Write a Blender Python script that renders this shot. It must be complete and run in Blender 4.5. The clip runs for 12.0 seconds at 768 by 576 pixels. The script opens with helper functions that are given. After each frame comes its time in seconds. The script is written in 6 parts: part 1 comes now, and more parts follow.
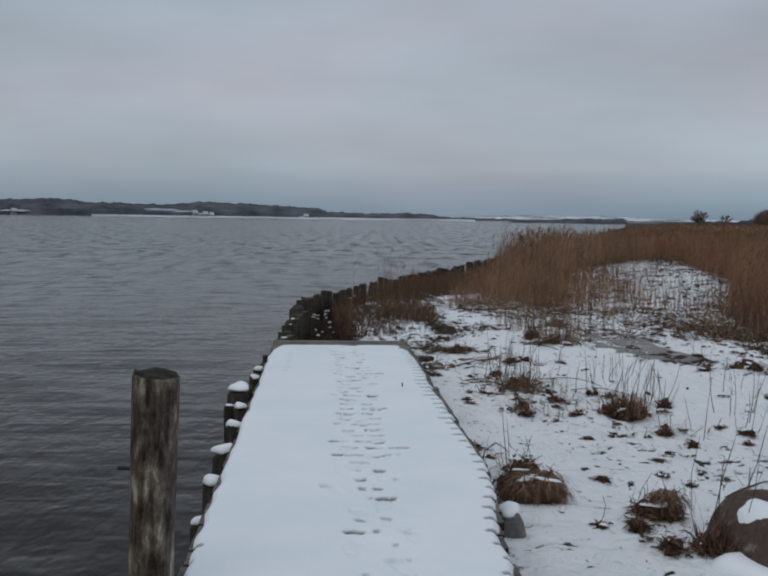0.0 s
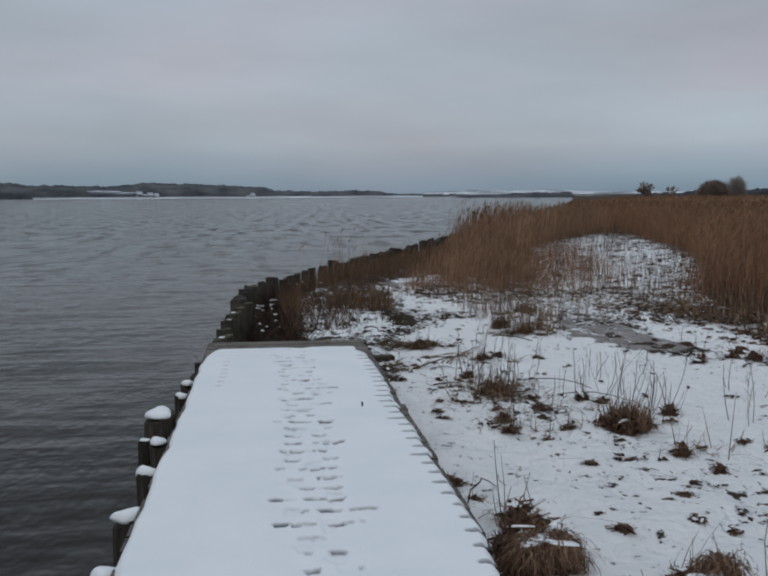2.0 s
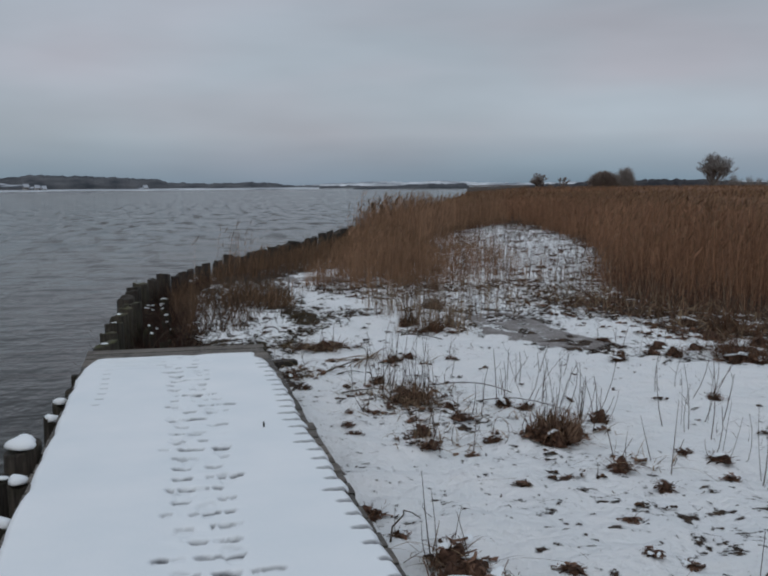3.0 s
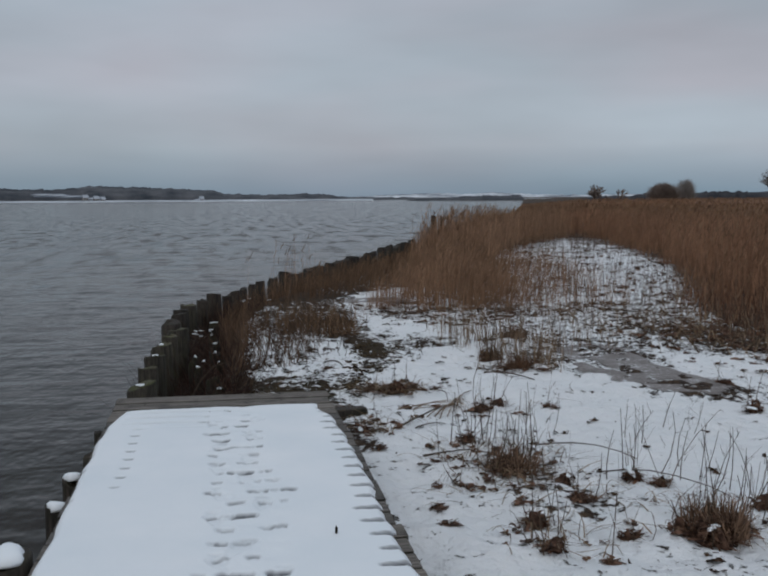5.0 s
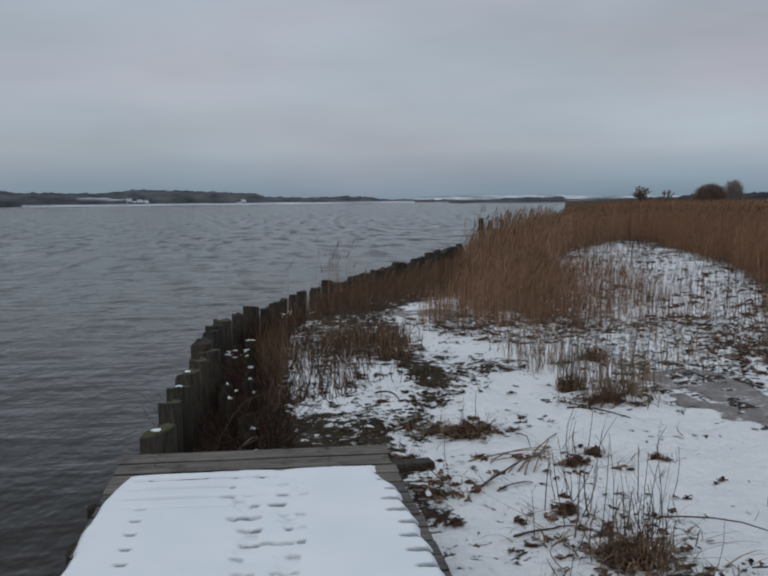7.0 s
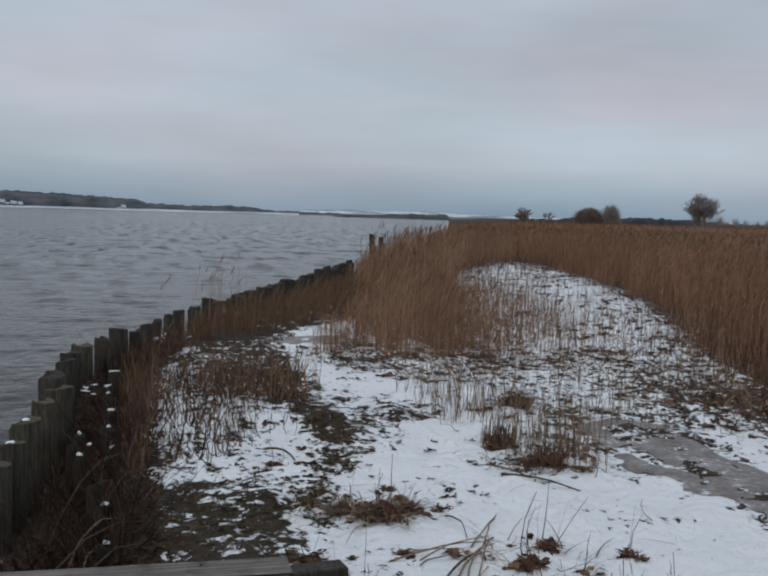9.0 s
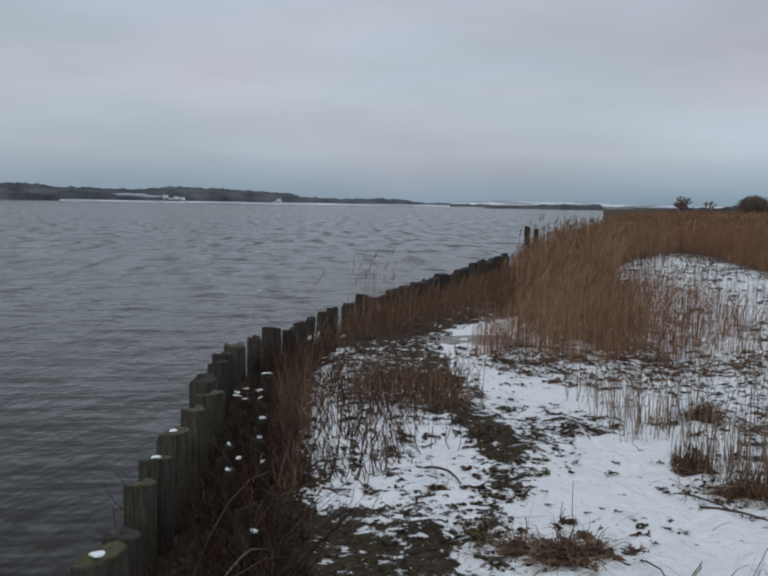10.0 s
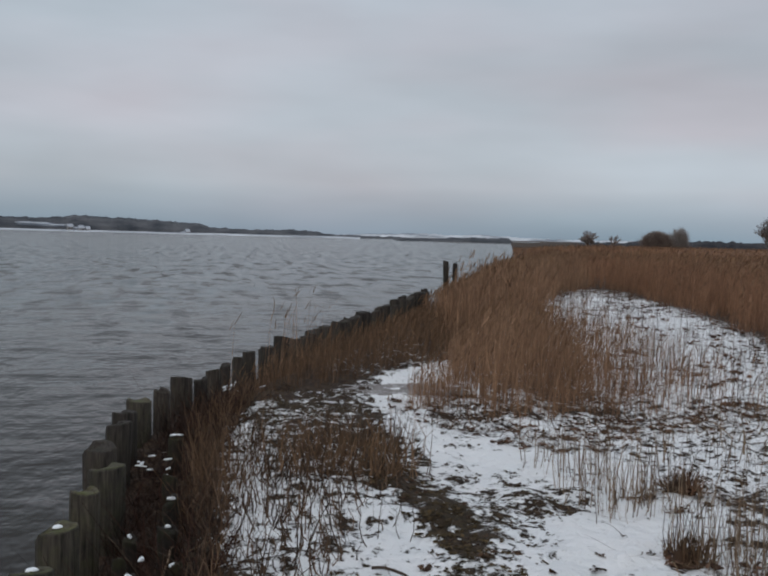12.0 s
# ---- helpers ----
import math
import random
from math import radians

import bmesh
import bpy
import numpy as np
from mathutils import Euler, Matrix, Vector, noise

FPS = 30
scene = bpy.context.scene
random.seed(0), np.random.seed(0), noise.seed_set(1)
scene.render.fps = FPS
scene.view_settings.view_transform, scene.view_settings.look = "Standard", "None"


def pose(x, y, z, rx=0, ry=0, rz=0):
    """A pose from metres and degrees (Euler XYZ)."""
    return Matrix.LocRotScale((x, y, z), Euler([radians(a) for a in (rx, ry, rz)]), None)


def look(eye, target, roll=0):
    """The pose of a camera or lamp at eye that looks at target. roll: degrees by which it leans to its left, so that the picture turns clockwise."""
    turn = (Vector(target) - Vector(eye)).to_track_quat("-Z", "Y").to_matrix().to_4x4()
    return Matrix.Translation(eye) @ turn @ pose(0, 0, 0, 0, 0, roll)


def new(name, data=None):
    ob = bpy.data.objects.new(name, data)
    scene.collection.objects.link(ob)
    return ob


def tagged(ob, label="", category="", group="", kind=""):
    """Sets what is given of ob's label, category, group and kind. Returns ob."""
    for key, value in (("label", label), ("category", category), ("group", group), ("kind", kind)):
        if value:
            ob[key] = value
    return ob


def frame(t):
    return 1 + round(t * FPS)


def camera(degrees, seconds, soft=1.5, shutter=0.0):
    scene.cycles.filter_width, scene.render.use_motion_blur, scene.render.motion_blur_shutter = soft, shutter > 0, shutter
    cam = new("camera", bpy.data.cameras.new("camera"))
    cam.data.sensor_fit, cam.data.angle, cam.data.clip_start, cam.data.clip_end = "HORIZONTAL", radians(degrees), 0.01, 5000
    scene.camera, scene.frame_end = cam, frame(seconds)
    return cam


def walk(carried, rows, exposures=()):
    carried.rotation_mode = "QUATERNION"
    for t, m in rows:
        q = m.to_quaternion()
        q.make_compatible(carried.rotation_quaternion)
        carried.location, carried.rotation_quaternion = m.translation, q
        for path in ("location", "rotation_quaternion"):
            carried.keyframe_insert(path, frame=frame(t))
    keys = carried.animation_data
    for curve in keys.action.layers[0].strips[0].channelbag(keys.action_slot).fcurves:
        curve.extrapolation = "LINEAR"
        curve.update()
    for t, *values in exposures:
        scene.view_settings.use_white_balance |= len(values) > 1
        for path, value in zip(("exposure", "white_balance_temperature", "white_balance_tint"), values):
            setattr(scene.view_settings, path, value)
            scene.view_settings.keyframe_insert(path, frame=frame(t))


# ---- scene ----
EXPOSURES = [(0, -0.1, 6500, 10), (6.7, -0.08, 6500, 10), (8.3, 0.11, 6500, 10), (9, 0.14, 6500, 10), (11.5, 0.15, 6500, 10), (12, 0.15, 6740, 11.5)]
# camera: seconds, place, turn to the left of +y, pitch, roll
PATH = [
    (0, -0.200, -12.519, 1.567, -3.49, -4.12, 0.81),
    (0.3, -0.162, -12.259, 1.570, -1.61, -4.39, 1.35),
    (0.5, -0.149, -12.087, 1.574, -1.54, -4.39, 1.03),
    (0.8, -0.158, -11.805, 1.567, -6.20, -4.89, 2.03),
    (1, -0.171, -11.625, 1.549, -8.91, -4.86, 2.04),
    (1.3, -0.189, -11.410, 1.572, -8.59, -4.51, 1.19),
    (1.5, -0.187, -11.264, 1.569, -7.34, -4.74, 0.43),
    (1.8, -0.151, -10.991, 1.578, -6.42, -5.74, -0.70),
    (2, -0.118, -10.801, 1.586, -6.42, -5.42, -0.33),
    (2.3, -0.078, -10.508, 1.560, -9.72, -6.68, 0.41),
    (2.5, -0.057, -10.313, 1.546, -12.02, -5.75, 0.42),
    (2.8, -0.052, -10.052, 1.562, -13.33, -6.12, -0.21),
    (3, -0.050, -9.877, 1.564, -12.37, -5.94, -0.51),
    (3.3, -0.022, -9.605, 1.560, -10.24, -5.36, -0.53),
    (3.5, -0.011, -9.429, 1.573, -8.70, -4.95, 0.44),
    (3.7, -0.021, -9.277, 1.589, -8.05, -4.88, 0.45),
    (5.3, 0.028, -7.868, 1.584, -9.87, -5.54, -0.58),
    (5.5, 0.023, -7.728, 1.578, -11.37, -6.00, 0.28),
    (5.8, 0.024, -7.450, 1.591, -12.60, -6.11, -0.12),
    (6, 0.012, -7.280, 1.602, -12.49, -5.36, -0.65),
    (6.3, 0.024, -7.018, 1.585, -10.22, -5.40, -0.08),
    (6.5, 0.056, -6.827, 1.583, -8.30, -5.09, -0.96),
    (6.7, 0.068, -6.652, 1.587, -7.12, -5.04, -0.85),
    (8.3, 0.205, -5.094, 1.591, -7.54, -5.33, 0.49),
    (8.5, 0.205, -4.944, 1.587, -8.50, -4.82, 1.16),
    (8.8, 0.200, -4.705, 1.587, -12.44, -4.78, 2.17),
    (9, 0.193, -4.539, 1.596, -13.75, -4.27, 1.63),
    (9.3, 0.183, -4.287, 1.586, -10.46, -4.54, 1.52),
    (9.5, 0.181, -4.117, 1.578, -7.57, -4.31, 0.42),
    (9.8, 0.204, -3.859, 1.604, -4.80, -5.67, 0.71),
    (10, 0.214, -3.700, 1.607, -5.02, -4.94, 0.90),
    (10.3, 0.189, -3.468, 1.610, -9.06, -4.31, 1.77),
    (10.5, 0.168, -3.323, 1.614, -10.47, -4.97, 1.36),
    (10.8, 0.144, -3.137, 1.622, -9.63, -4.88, 1.30),
    (11, 0.137, -3.010, 1.624, -7.98, -4.35, 1.53),
    (11.3, 0.151, -2.785, 1.642, -6.10, -4.04, 0.08),
    (11.5, 0.164, -2.644, 1.643, -6.06, -4.27, 0.91),
    (11.8, 0.154, -2.452, 1.654, -8.20, -4.43, 0.80),
    (12, 0.140, -2.325, 1.653, -10.21, -3.00, 1.51),
]
cam = camera(42.46, 12.0, soft=2.2)


def carried_pose(x, y, z, yaw, pitch, roll):
    return Matrix.Translation((x, y, z)) @ Euler((radians(90 + pitch), 0, radians(yaw))).to_matrix().to_4x4() @ pose(0, 0, 0, 0, 0, roll)


walk(cam, [(t, carried_pose(*rest)) for t, *rest in PATH], EXPOSURES)

# ---- sky and light ----
world = bpy.data.worlds.new("overcast_sky")
world.use_nodes = True
scene.world = world
wt = world.node_tree
wt.nodes.clear()


def wn(kind, operation=None):
    n = wt.nodes.new(kind)
    if operation:
        n.operation = operation
    return n


w_out, w_bg = wn("ShaderNodeOutputWorld"), wn("ShaderNodeBackground")
w_co, w_sep = wn("ShaderNodeTexCoord"), wn("ShaderNodeSeparateXYZ")
w_sky = wn("ShaderNodeTexSky")
w_sky.sky_type, w_sky.sun_disc = "NISHITA", False
w_sky.sun_elevation, w_sky.sun_rotation, w_sky.air_density, w_sky.dust_density = radians(18), radians(200), 1.5, 3.0
wt.links.new(w_co.outputs["Generated"], w_sep.inputs[0])
# overcast: dark blue-grey at the horizon, three times brighter at the zenith
w_ramp = wn("ShaderNodeValToRGB")
stops = [(0.0, (0.205, 0.27, 0.335)), (0.02, (0.265, 0.32, 0.38)), (0.05, (0.375, 0.415, 0.47)), (0.11, (0.385, 0.415, 0.475)),
         (0.2, (0.345, 0.38, 0.435)), (0.36, (0.36, 0.405, 0.465)), (1.0, (0.60, 0.645, 0.71))]
while len(w_ramp.color_ramp.elements) < len(stops):
    w_ramp.color_ramp.elements.new(0.5)
for el, (p, c) in zip(w_ramp.color_ramp.elements, stops):
    el.position, el.color = p, (*c, 1)
wt.links.new(w_sep.outputs[2], w_ramp.inputs[0])
# broad soft cloud bands, stretched along the horizon
w_map = wn("ShaderNodeMapping")
w_map.inputs["Scale"].default_value = (1.6, 1.6, 6.5)
w_map.inputs["Location"].default_value = (0.3, 1.7, 0.4)
w_noise = wn("ShaderNodeTexNoise")
w_noise.inputs["Scale"].default_value, w_noise.inputs["Detail"].default_value, w_noise.inputs["Roughness"].default_value = 1.3, 4.0, 0.5
w_fac = wn("ShaderNodeMapRange")
w_fac.inputs[1].default_value, w_fac.inputs[2].default_value, w_fac.inputs[3].default_value, w_fac.inputs[4].default_value = 0.25, 0.75, 0.82, 1.22
wt.links.new(w_co.outputs["Generated"], w_map.inputs[0])
wt.links.new(w_map.outputs[0], w_noise.inputs["Vector"])
wt.links.new(w_noise.outputs[0], w_fac.inputs[0])
w_hue = wn("ShaderNodeTexNoise")
w_hue.inputs["Scale"].default_value, w_hue.inputs["Detail"].default_value = 1.7, 2.0
w_tint = wn("ShaderNodeValToRGB")
w_tint.color_ramp.elements[0].position, w_tint.color_ramp.elements[0].color = 0.35, (0.95, 1.01, 1.03, 1)
w_tint.color_ramp.elements[1].position, w_tint.color_ramp.elements[1].color = 0.65, (1.03, 0.985, 1.0, 1)
wt.links.new(w_map.outputs[0], w_hue.inputs["Vector"])
wt.links.new(w_hue.outputs[0], w_tint.inputs[0])
w_col = wn("ShaderNodeVectorMath", operation="MULTIPLY")
wt.links.new(w_ramp.outputs[0], w_col.inputs[0])
wt.links.new(w_tint.outputs[0], w_col.inputs[1])
w_mul = wn("ShaderNodeVectorMath", operation="SCALE")
wt.links.new(w_col.outputs[0], w_mul.inputs[0])
wt.links.new(w_fac.outputs[0], w_mul.inputs["Scale"])
w_thin = wn("ShaderNodeVectorMath", operation="SCALE")
w_thin.inputs["Scale"].default_value = 0.006
wt.links.new(w_sky.outputs[0], w_thin.inputs[0])
w_add = wn("ShaderNodeVectorMath", operation="ADD")
wt.links.new(w_mul.outputs[0], w_add.inputs[0])
wt.links.new(w_thin.outputs[0], w_add.inputs[1])
wt.links.new(w_add.outputs[0], w_bg.inputs[0])
w_bg.inputs[1].default_value = 1.0
wt.links.new(w_bg.outputs[0], w_out.inputs[0])

sun_data = bpy.data.lights.new("sun", "SUN")
sun_data.energy, sun_data.angle, sun_data.color = 0.5, radians(40), (1.0, 0.97, 0.93)
sun_lamp = new("sun", sun_data)
sun_lamp.matrix_world = look((-60, -140, 130), (0, 0, 0))


# ---- materials ----
def shader(name, rough=0.8, spec=0.3):
    m = bpy.data.materials.new(name)
    m.use_nodes = True
    t = m.node_tree
    b = t.nodes["Principled BSDF"]
    b.inputs["Roughness"].default_value = rough
    b.inputs["Specular IOR Level"].default_value = spec
    return m, t, b


def node(t, kind, operation=None):
    n = t.nodes.new(kind)
    if operation:
        n.operation = operation
    return n


def noise_tex(t, scale, detail=4.0, rough=0.55, stretch=(1, 1, 1), space="Object"):
    co, mp, nz = node(t, "ShaderNodeTexCoord"), node(t, "ShaderNodeMapping"), node(t, "ShaderNodeTexNoise")
    mp.inputs["Scale"].default_value = stretch
    nz.inputs["Scale"].default_value, nz.inputs["Detail"].default_value, nz.inputs["Roughness"].default_value = scale, detail, rough
    t.links.new(co.outputs[space], mp.inputs[0])
    t.links.new(mp.outputs[0], nz.inputs["Vector"])
    return nz.outputs[0]


def ramp(t, source, stops):
    r = node(t, "ShaderNodeValToRGB")
    while len(r.color_ramp.elements) < len(stops):
        r.color_ramp.elements.new(0.5)
    for el, (p, c) in zip(r.color_ramp.elements, stops):
        el.position, el.color = p, (*c, 1)
    t.links.new(source, r.inputs[0])
    return r.outputs[0]


def span(t, source, a, b, c=0.0, d=1.0):
    r = node(t, "ShaderNodeMapRange")
    for i, v in enumerate((a, b, c, d)):
        r.inputs[i + 1].default_value = v
    t.links.new(source, r.inputs[0])
    return r.outputs[0]


def calc(t, op, a, b):
    n = node(t, "ShaderNodeMath", operation=op)
    for i, v in enumerate((a, b)):
        if isinstance(v, (int, float)):
            n.inputs[i].default_value = v
        else:
            t.links.new(v, n.inputs[i])
    return n.outputs[0]


def mixed(t, fac, a, b, blend="MIX"):
    n = node(t, "ShaderNodeMix")
    n.data_type, n.blend_type = "RGBA", blend
    for i, v in ((0, fac), (6, a), (7, b)):
        if isinstance(v, (int, float)):
            n.inputs[i].default_value = v
        elif isinstance(v, tuple):
            n.inputs[i].default_value = (*v, 1)
        else:
            t.links.new(v, n.inputs[i])
    return n.outputs[2]


def bump(t, b, height, strength=0.4, distance=0.01):
    n = node(t, "ShaderNodeBump")
    n.inputs["Strength"].default_value, n.inputs["Distance"].default_value = strength, distance
    t.links.new(height, n.inputs["Height"])
    t.links.new(n.outputs[0], b.inputs["Normal"])


def attr(t, name):
    n = node(t, "ShaderNodeAttribute")
    n.attribute_name = name
    return n.outputs["Fac"]


def snow_material():
    m, t, b = shader("snow", 0.65, 0.25)
    fresh = ramp(t, noise_tex(t, 1.7), [(0.3, (0.73, 0.785, 0.825)), (0.7, (0.80, 0.836, 0.866))])
    # crease and print shade mixed into the snow colour
    t.links.new(mixed(t, span(t, attr(t, "crease_shade"), 0.0, 1.0), fresh, (0.13, 0.137, 0.148)), b.inputs["Base Color"])
    bump(t, b, calc(t, "ADD", noise_tex(t, 60, 3), noise_tex(t, 9, 3)), 0.25, 0.008)
    return m


def ground_material():
    """Thin snow over mud, moss and dead leaves; the attribute 'bare' says how much shows through, 'moss' its kind."""
    m, t, b = shader("snowy_ground", 0.8, 0.2)
    fine, mid = noise_tex(t, 13, 6, 0.68), noise_tex(t, 5, 4, 0.6, (1.0, 1.0, 1))
    field = node(t, "ShaderNodeMapRange")
    field.clamp = False
    field.inputs[1].default_value, field.inputs[2].default_value = 0.36, 0.64
    t.links.new(calc(t, "ADD", calc(t, "MULTIPLY", fine, 0.6), calc(t, "MULTIPLY", mid, 0.4)), field.inputs[0])
    show = span(t, calc(t, "ADD", field.outputs[0], attr(t, "bare")), 0.95, 1.06)
    mud = ramp(t, noise_tex(t, 19, 5), [(0.25, (0.012, 0.008, 0.006)), (0.5, (0.042, 0.027, 0.018)), (0.75, (0.11, 0.074, 0.046))])
    moss = ramp(t, noise_tex(t, 33, 4), [(0.3, (0.008, 0.007, 0.004)), (0.5, (0.026, 0.021, 0.010)), (0.62, (0.060, 0.048, 0.022)), (0.8, (0.12, 0.094, 0.05))])
    dirt = mixed(t, span(t, attr(t, "moss"), 0.1, 0.9), mud, moss)
    snow = ramp(t, noise_tex(t, 2.3), [(0.3, (0.81, 0.845, 0.868)), (0.7, (0.875, 0.892, 0.908))])
    t.links.new(mixed(t, show, snow, dirt), b.inputs["Base Color"])
    dents = calc(t, "ADD", calc(t, "MULTIPLY", noise_tex(t, 8.5, 3, 0.5), 2.2), calc(t, "MULTIPLY", fine, 1.2))
    bump(t, b, calc(t, "SUBTRACT", dents, show), 0.95, 0.042)
    return m


def timber_material(name, dark, light, green=0.0, grain=(14, 14, 1.2), rough=0.75):
    m, t, b = shader(name, rough, 0.25)
    g = noise_tex(t, 3.0, 6, 0.65, grain)
    base = ramp(t, g, [(0.3, dark), (0.55, tuple((p + q) / 2 for p, q in zip(dark, light))), (0.75, light)])
    blot = span(t, noise_tex(t, 6.0, 4), 0.52, 0.68)
    base = mixed(t, calc(t, "MULTIPLY", blot, 0.65), base, tuple(v * 0.35 for v in dark))
    if green:
        gr = span(t, noise_tex(t, 9.0, 3), 0.45, 0.62, 0, green)
        base = mixed(t, gr, base, (0.075, 0.085, 0.03))
    rnd = node(t, "ShaderNodeObjectInfo").outputs["Random"]
    t.links.new(mixed(t, 1.0, base, ramp(t, rnd, [(0, (0.65, 0.65, 0.66)), (1, (1.15, 1.1, 1.05))]), "MULTIPLY"), b.inputs["Base Color"])
    bump(t, b, g, 0.85, 0.011)
    return m


def stalk_material(name, low, high, rough=0.7):
    """Dead stems and leaves: every piece its own tone."""
    m, t, b = shader(name, rough, 0.15)
    rnd = node(t, "ShaderNodeNewGeometry").outputs["Random Per Island"]
    tone = ramp(t, rnd, [(0, low), (0.6, tuple((p + q) / 2 for p, q in zip(low, high))), (1, high)])
    patch = ramp(t, noise_tex(t, 0.6, 3), [(0.3, (0.78, 0.76, 0.74)), (0.7, (1.15, 1.12, 1.05))])
    t.links.new(mixed(t, 1.0, tone, patch, "MULTIPLY"), b.inputs["Base Color"])
    return m


def water_material():
    m, t, b = shader("lake_water", 0.10, 0.10)
    b.inputs["Base Color"].default_value = (0.0150, 0.0105, 0.0065, 1)
    b.inputs["IOR"].default_value = 1.33
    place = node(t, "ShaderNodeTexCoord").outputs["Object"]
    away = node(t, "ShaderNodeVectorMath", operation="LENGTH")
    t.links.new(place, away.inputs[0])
    # long low ripples by the bank; chop and tilt raised offshore for contrast far out
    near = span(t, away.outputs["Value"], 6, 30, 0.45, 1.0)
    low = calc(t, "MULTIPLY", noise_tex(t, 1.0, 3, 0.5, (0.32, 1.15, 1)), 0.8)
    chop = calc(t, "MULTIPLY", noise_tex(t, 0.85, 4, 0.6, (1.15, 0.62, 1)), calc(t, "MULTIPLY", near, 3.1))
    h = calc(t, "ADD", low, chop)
    far_tilt = span(t, away.outputs["Value"], 10, 60, 0.06, 1.15)
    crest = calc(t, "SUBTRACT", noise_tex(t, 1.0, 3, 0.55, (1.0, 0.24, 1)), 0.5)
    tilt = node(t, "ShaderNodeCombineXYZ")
    t.links.new(calc(t, "MULTIPLY", crest, far_tilt), tilt.inputs[1])
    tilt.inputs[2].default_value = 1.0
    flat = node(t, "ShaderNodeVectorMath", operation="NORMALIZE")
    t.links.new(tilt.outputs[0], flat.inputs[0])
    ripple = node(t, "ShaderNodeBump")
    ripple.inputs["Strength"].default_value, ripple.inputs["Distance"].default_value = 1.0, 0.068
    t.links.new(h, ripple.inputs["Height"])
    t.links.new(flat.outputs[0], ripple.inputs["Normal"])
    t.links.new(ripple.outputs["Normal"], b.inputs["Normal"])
    return m


def rock_material(name, a, c):
    m, t, b = shader(name, 0.85, 0.2)
    n = noise_tex(t, 5, 6, 0.65)
    col = ramp(t, n, [(0.3, a), (0.7, c)])
    pale = span(t, noise_tex(t, 11, 3), 0.62, 0.7, 0, 0.5)
    t.links.new(mixed(t, pale, col, (0.32, 0.29, 0.25)), b.inputs["Base Color"])
    rough = calc(t, "ADD", noise_tex(t, 24, 6), calc(t, "MULTIPLY", noise_tex(t, 6, 5, 0.65), 2.2))
    bump(t, b, rough, 0.8, 0.02)
    return m


def far_material(name, low, high, scale):
    m, t, b = shader(name, 0.95, 0.05)
    t.links.new(ramp(t, noise_tex(t, scale, 5, 0.6), [(0.35, low), (0.65, high)]), b.inputs["Base Color"])
    return m


M_SNOW, M_GROUND = snow_material(), ground_material()
M_PLANK = timber_material("weathered_plank", (0.035, 0.032, 0.029), (0.27, 0.252, 0.232), 0.0, (0.7, 14, 14))
M_PILE = timber_material("wet_pile_timber", (0.005, 0.0045, 0.004), (0.086, 0.074, 0.064), 0.10)
M_PILE_SIDE = timber_material("algae_stained_timber", (0.006, 0.0055, 0.0045), (0.105, 0.094, 0.076), 0.20)
M_PILE_TOP = timber_material("mossy_pile_top", (0.020, 0.018, 0.012), (0.15, 0.135, 0.085), 0.8, (5, 5, 5))
M_POST, _t, _b = shader("mooring_post_timber", 0.8, 0.2)
_bark = calc(_t, "ADD", calc(_t, "MULTIPLY", noise_tex(_t, 3.0, 7, 0.75, (3, 3, 1.2)), 0.65), calc(_t, "MULTIPLY", noise_tex(_t, 9, 5, 0.6, (3, 3, 0.5)), 0.35))
_t.links.new(ramp(_t, _bark, [(0.41, (0.014, 0.011, 0.008)), (0.48, (0.062, 0.050, 0.038)), (0.54, (0.14, 0.12, 0.094)), (0.60, (0.36, 0.33, 0.275))]), _b.inputs["Base Color"])
bump(_t, _b, _bark, 0.9, 0.02)
M_BLACK = timber_material("black_timber", (0.008, 0.007, 0.006), (0.035, 0.029, 0.023), 0.2)
M_REED = stalk_material("dry_reed", (0.152, 0.092, 0.060), (0.40, 0.25, 0.165))
M_REED_BED = stalk_material("dark_dry_reed", (0.158, 0.087, 0.056), (0.385, 0.222, 0.142))
M_STRIP = stalk_material("brown_bank_reed", (0.052, 0.033, 0.022), (0.24, 0.152, 0.097))
M_BANK = stalk_material("bank_dead_grass", (0.042, 0.026, 0.018), (0.23, 0.15, 0.096))
M_THICKET = stalk_material("brown_thicket", (0.06, 0.038, 0.025), (0.31, 0.20, 0.125))
M_STEM = stalk_material("dark_dead_stem", (0.024, 0.016, 0.012), (0.17, 0.115, 0.082))
M_PLUME = stalk_material("reed_plume", (0.09, 0.052, 0.033), (0.25, 0.158, 0.098))
M_PALE = stalk_material("pale_dead_stem", (0.09, 0.062, 0.045), (0.33, 0.25, 0.18))
M_RUST = stalk_material("rusty_dead_weed", (0.046, 0.027, 0.019), (0.20, 0.113, 0.071))
M_FRONT = stalk_material("red_brown_stem", (0.045, 0.024, 0.018), (0.19, 0.105, 0.07))
# near-black tones: dark weeds with the deep shade behind the piles painted in
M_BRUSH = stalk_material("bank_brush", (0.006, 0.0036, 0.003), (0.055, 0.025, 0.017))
M_TUSSOCK = stalk_material("dead_grass", (0.078, 0.048, 0.035), (0.31, 0.203, 0.142))
M_TANGLE = stalk_material("flattened_grass", (0.05, 0.034, 0.022), (0.32, 0.24, 0.16))
M_TWIG = stalk_material("dark_twig", (0.025, 0.018, 0.013), (0.10, 0.075, 0.055))
M_LEAF = stalk_material("rotten_leaf", (0.014, 0.009, 0.007), (0.10, 0.058, 0.034))
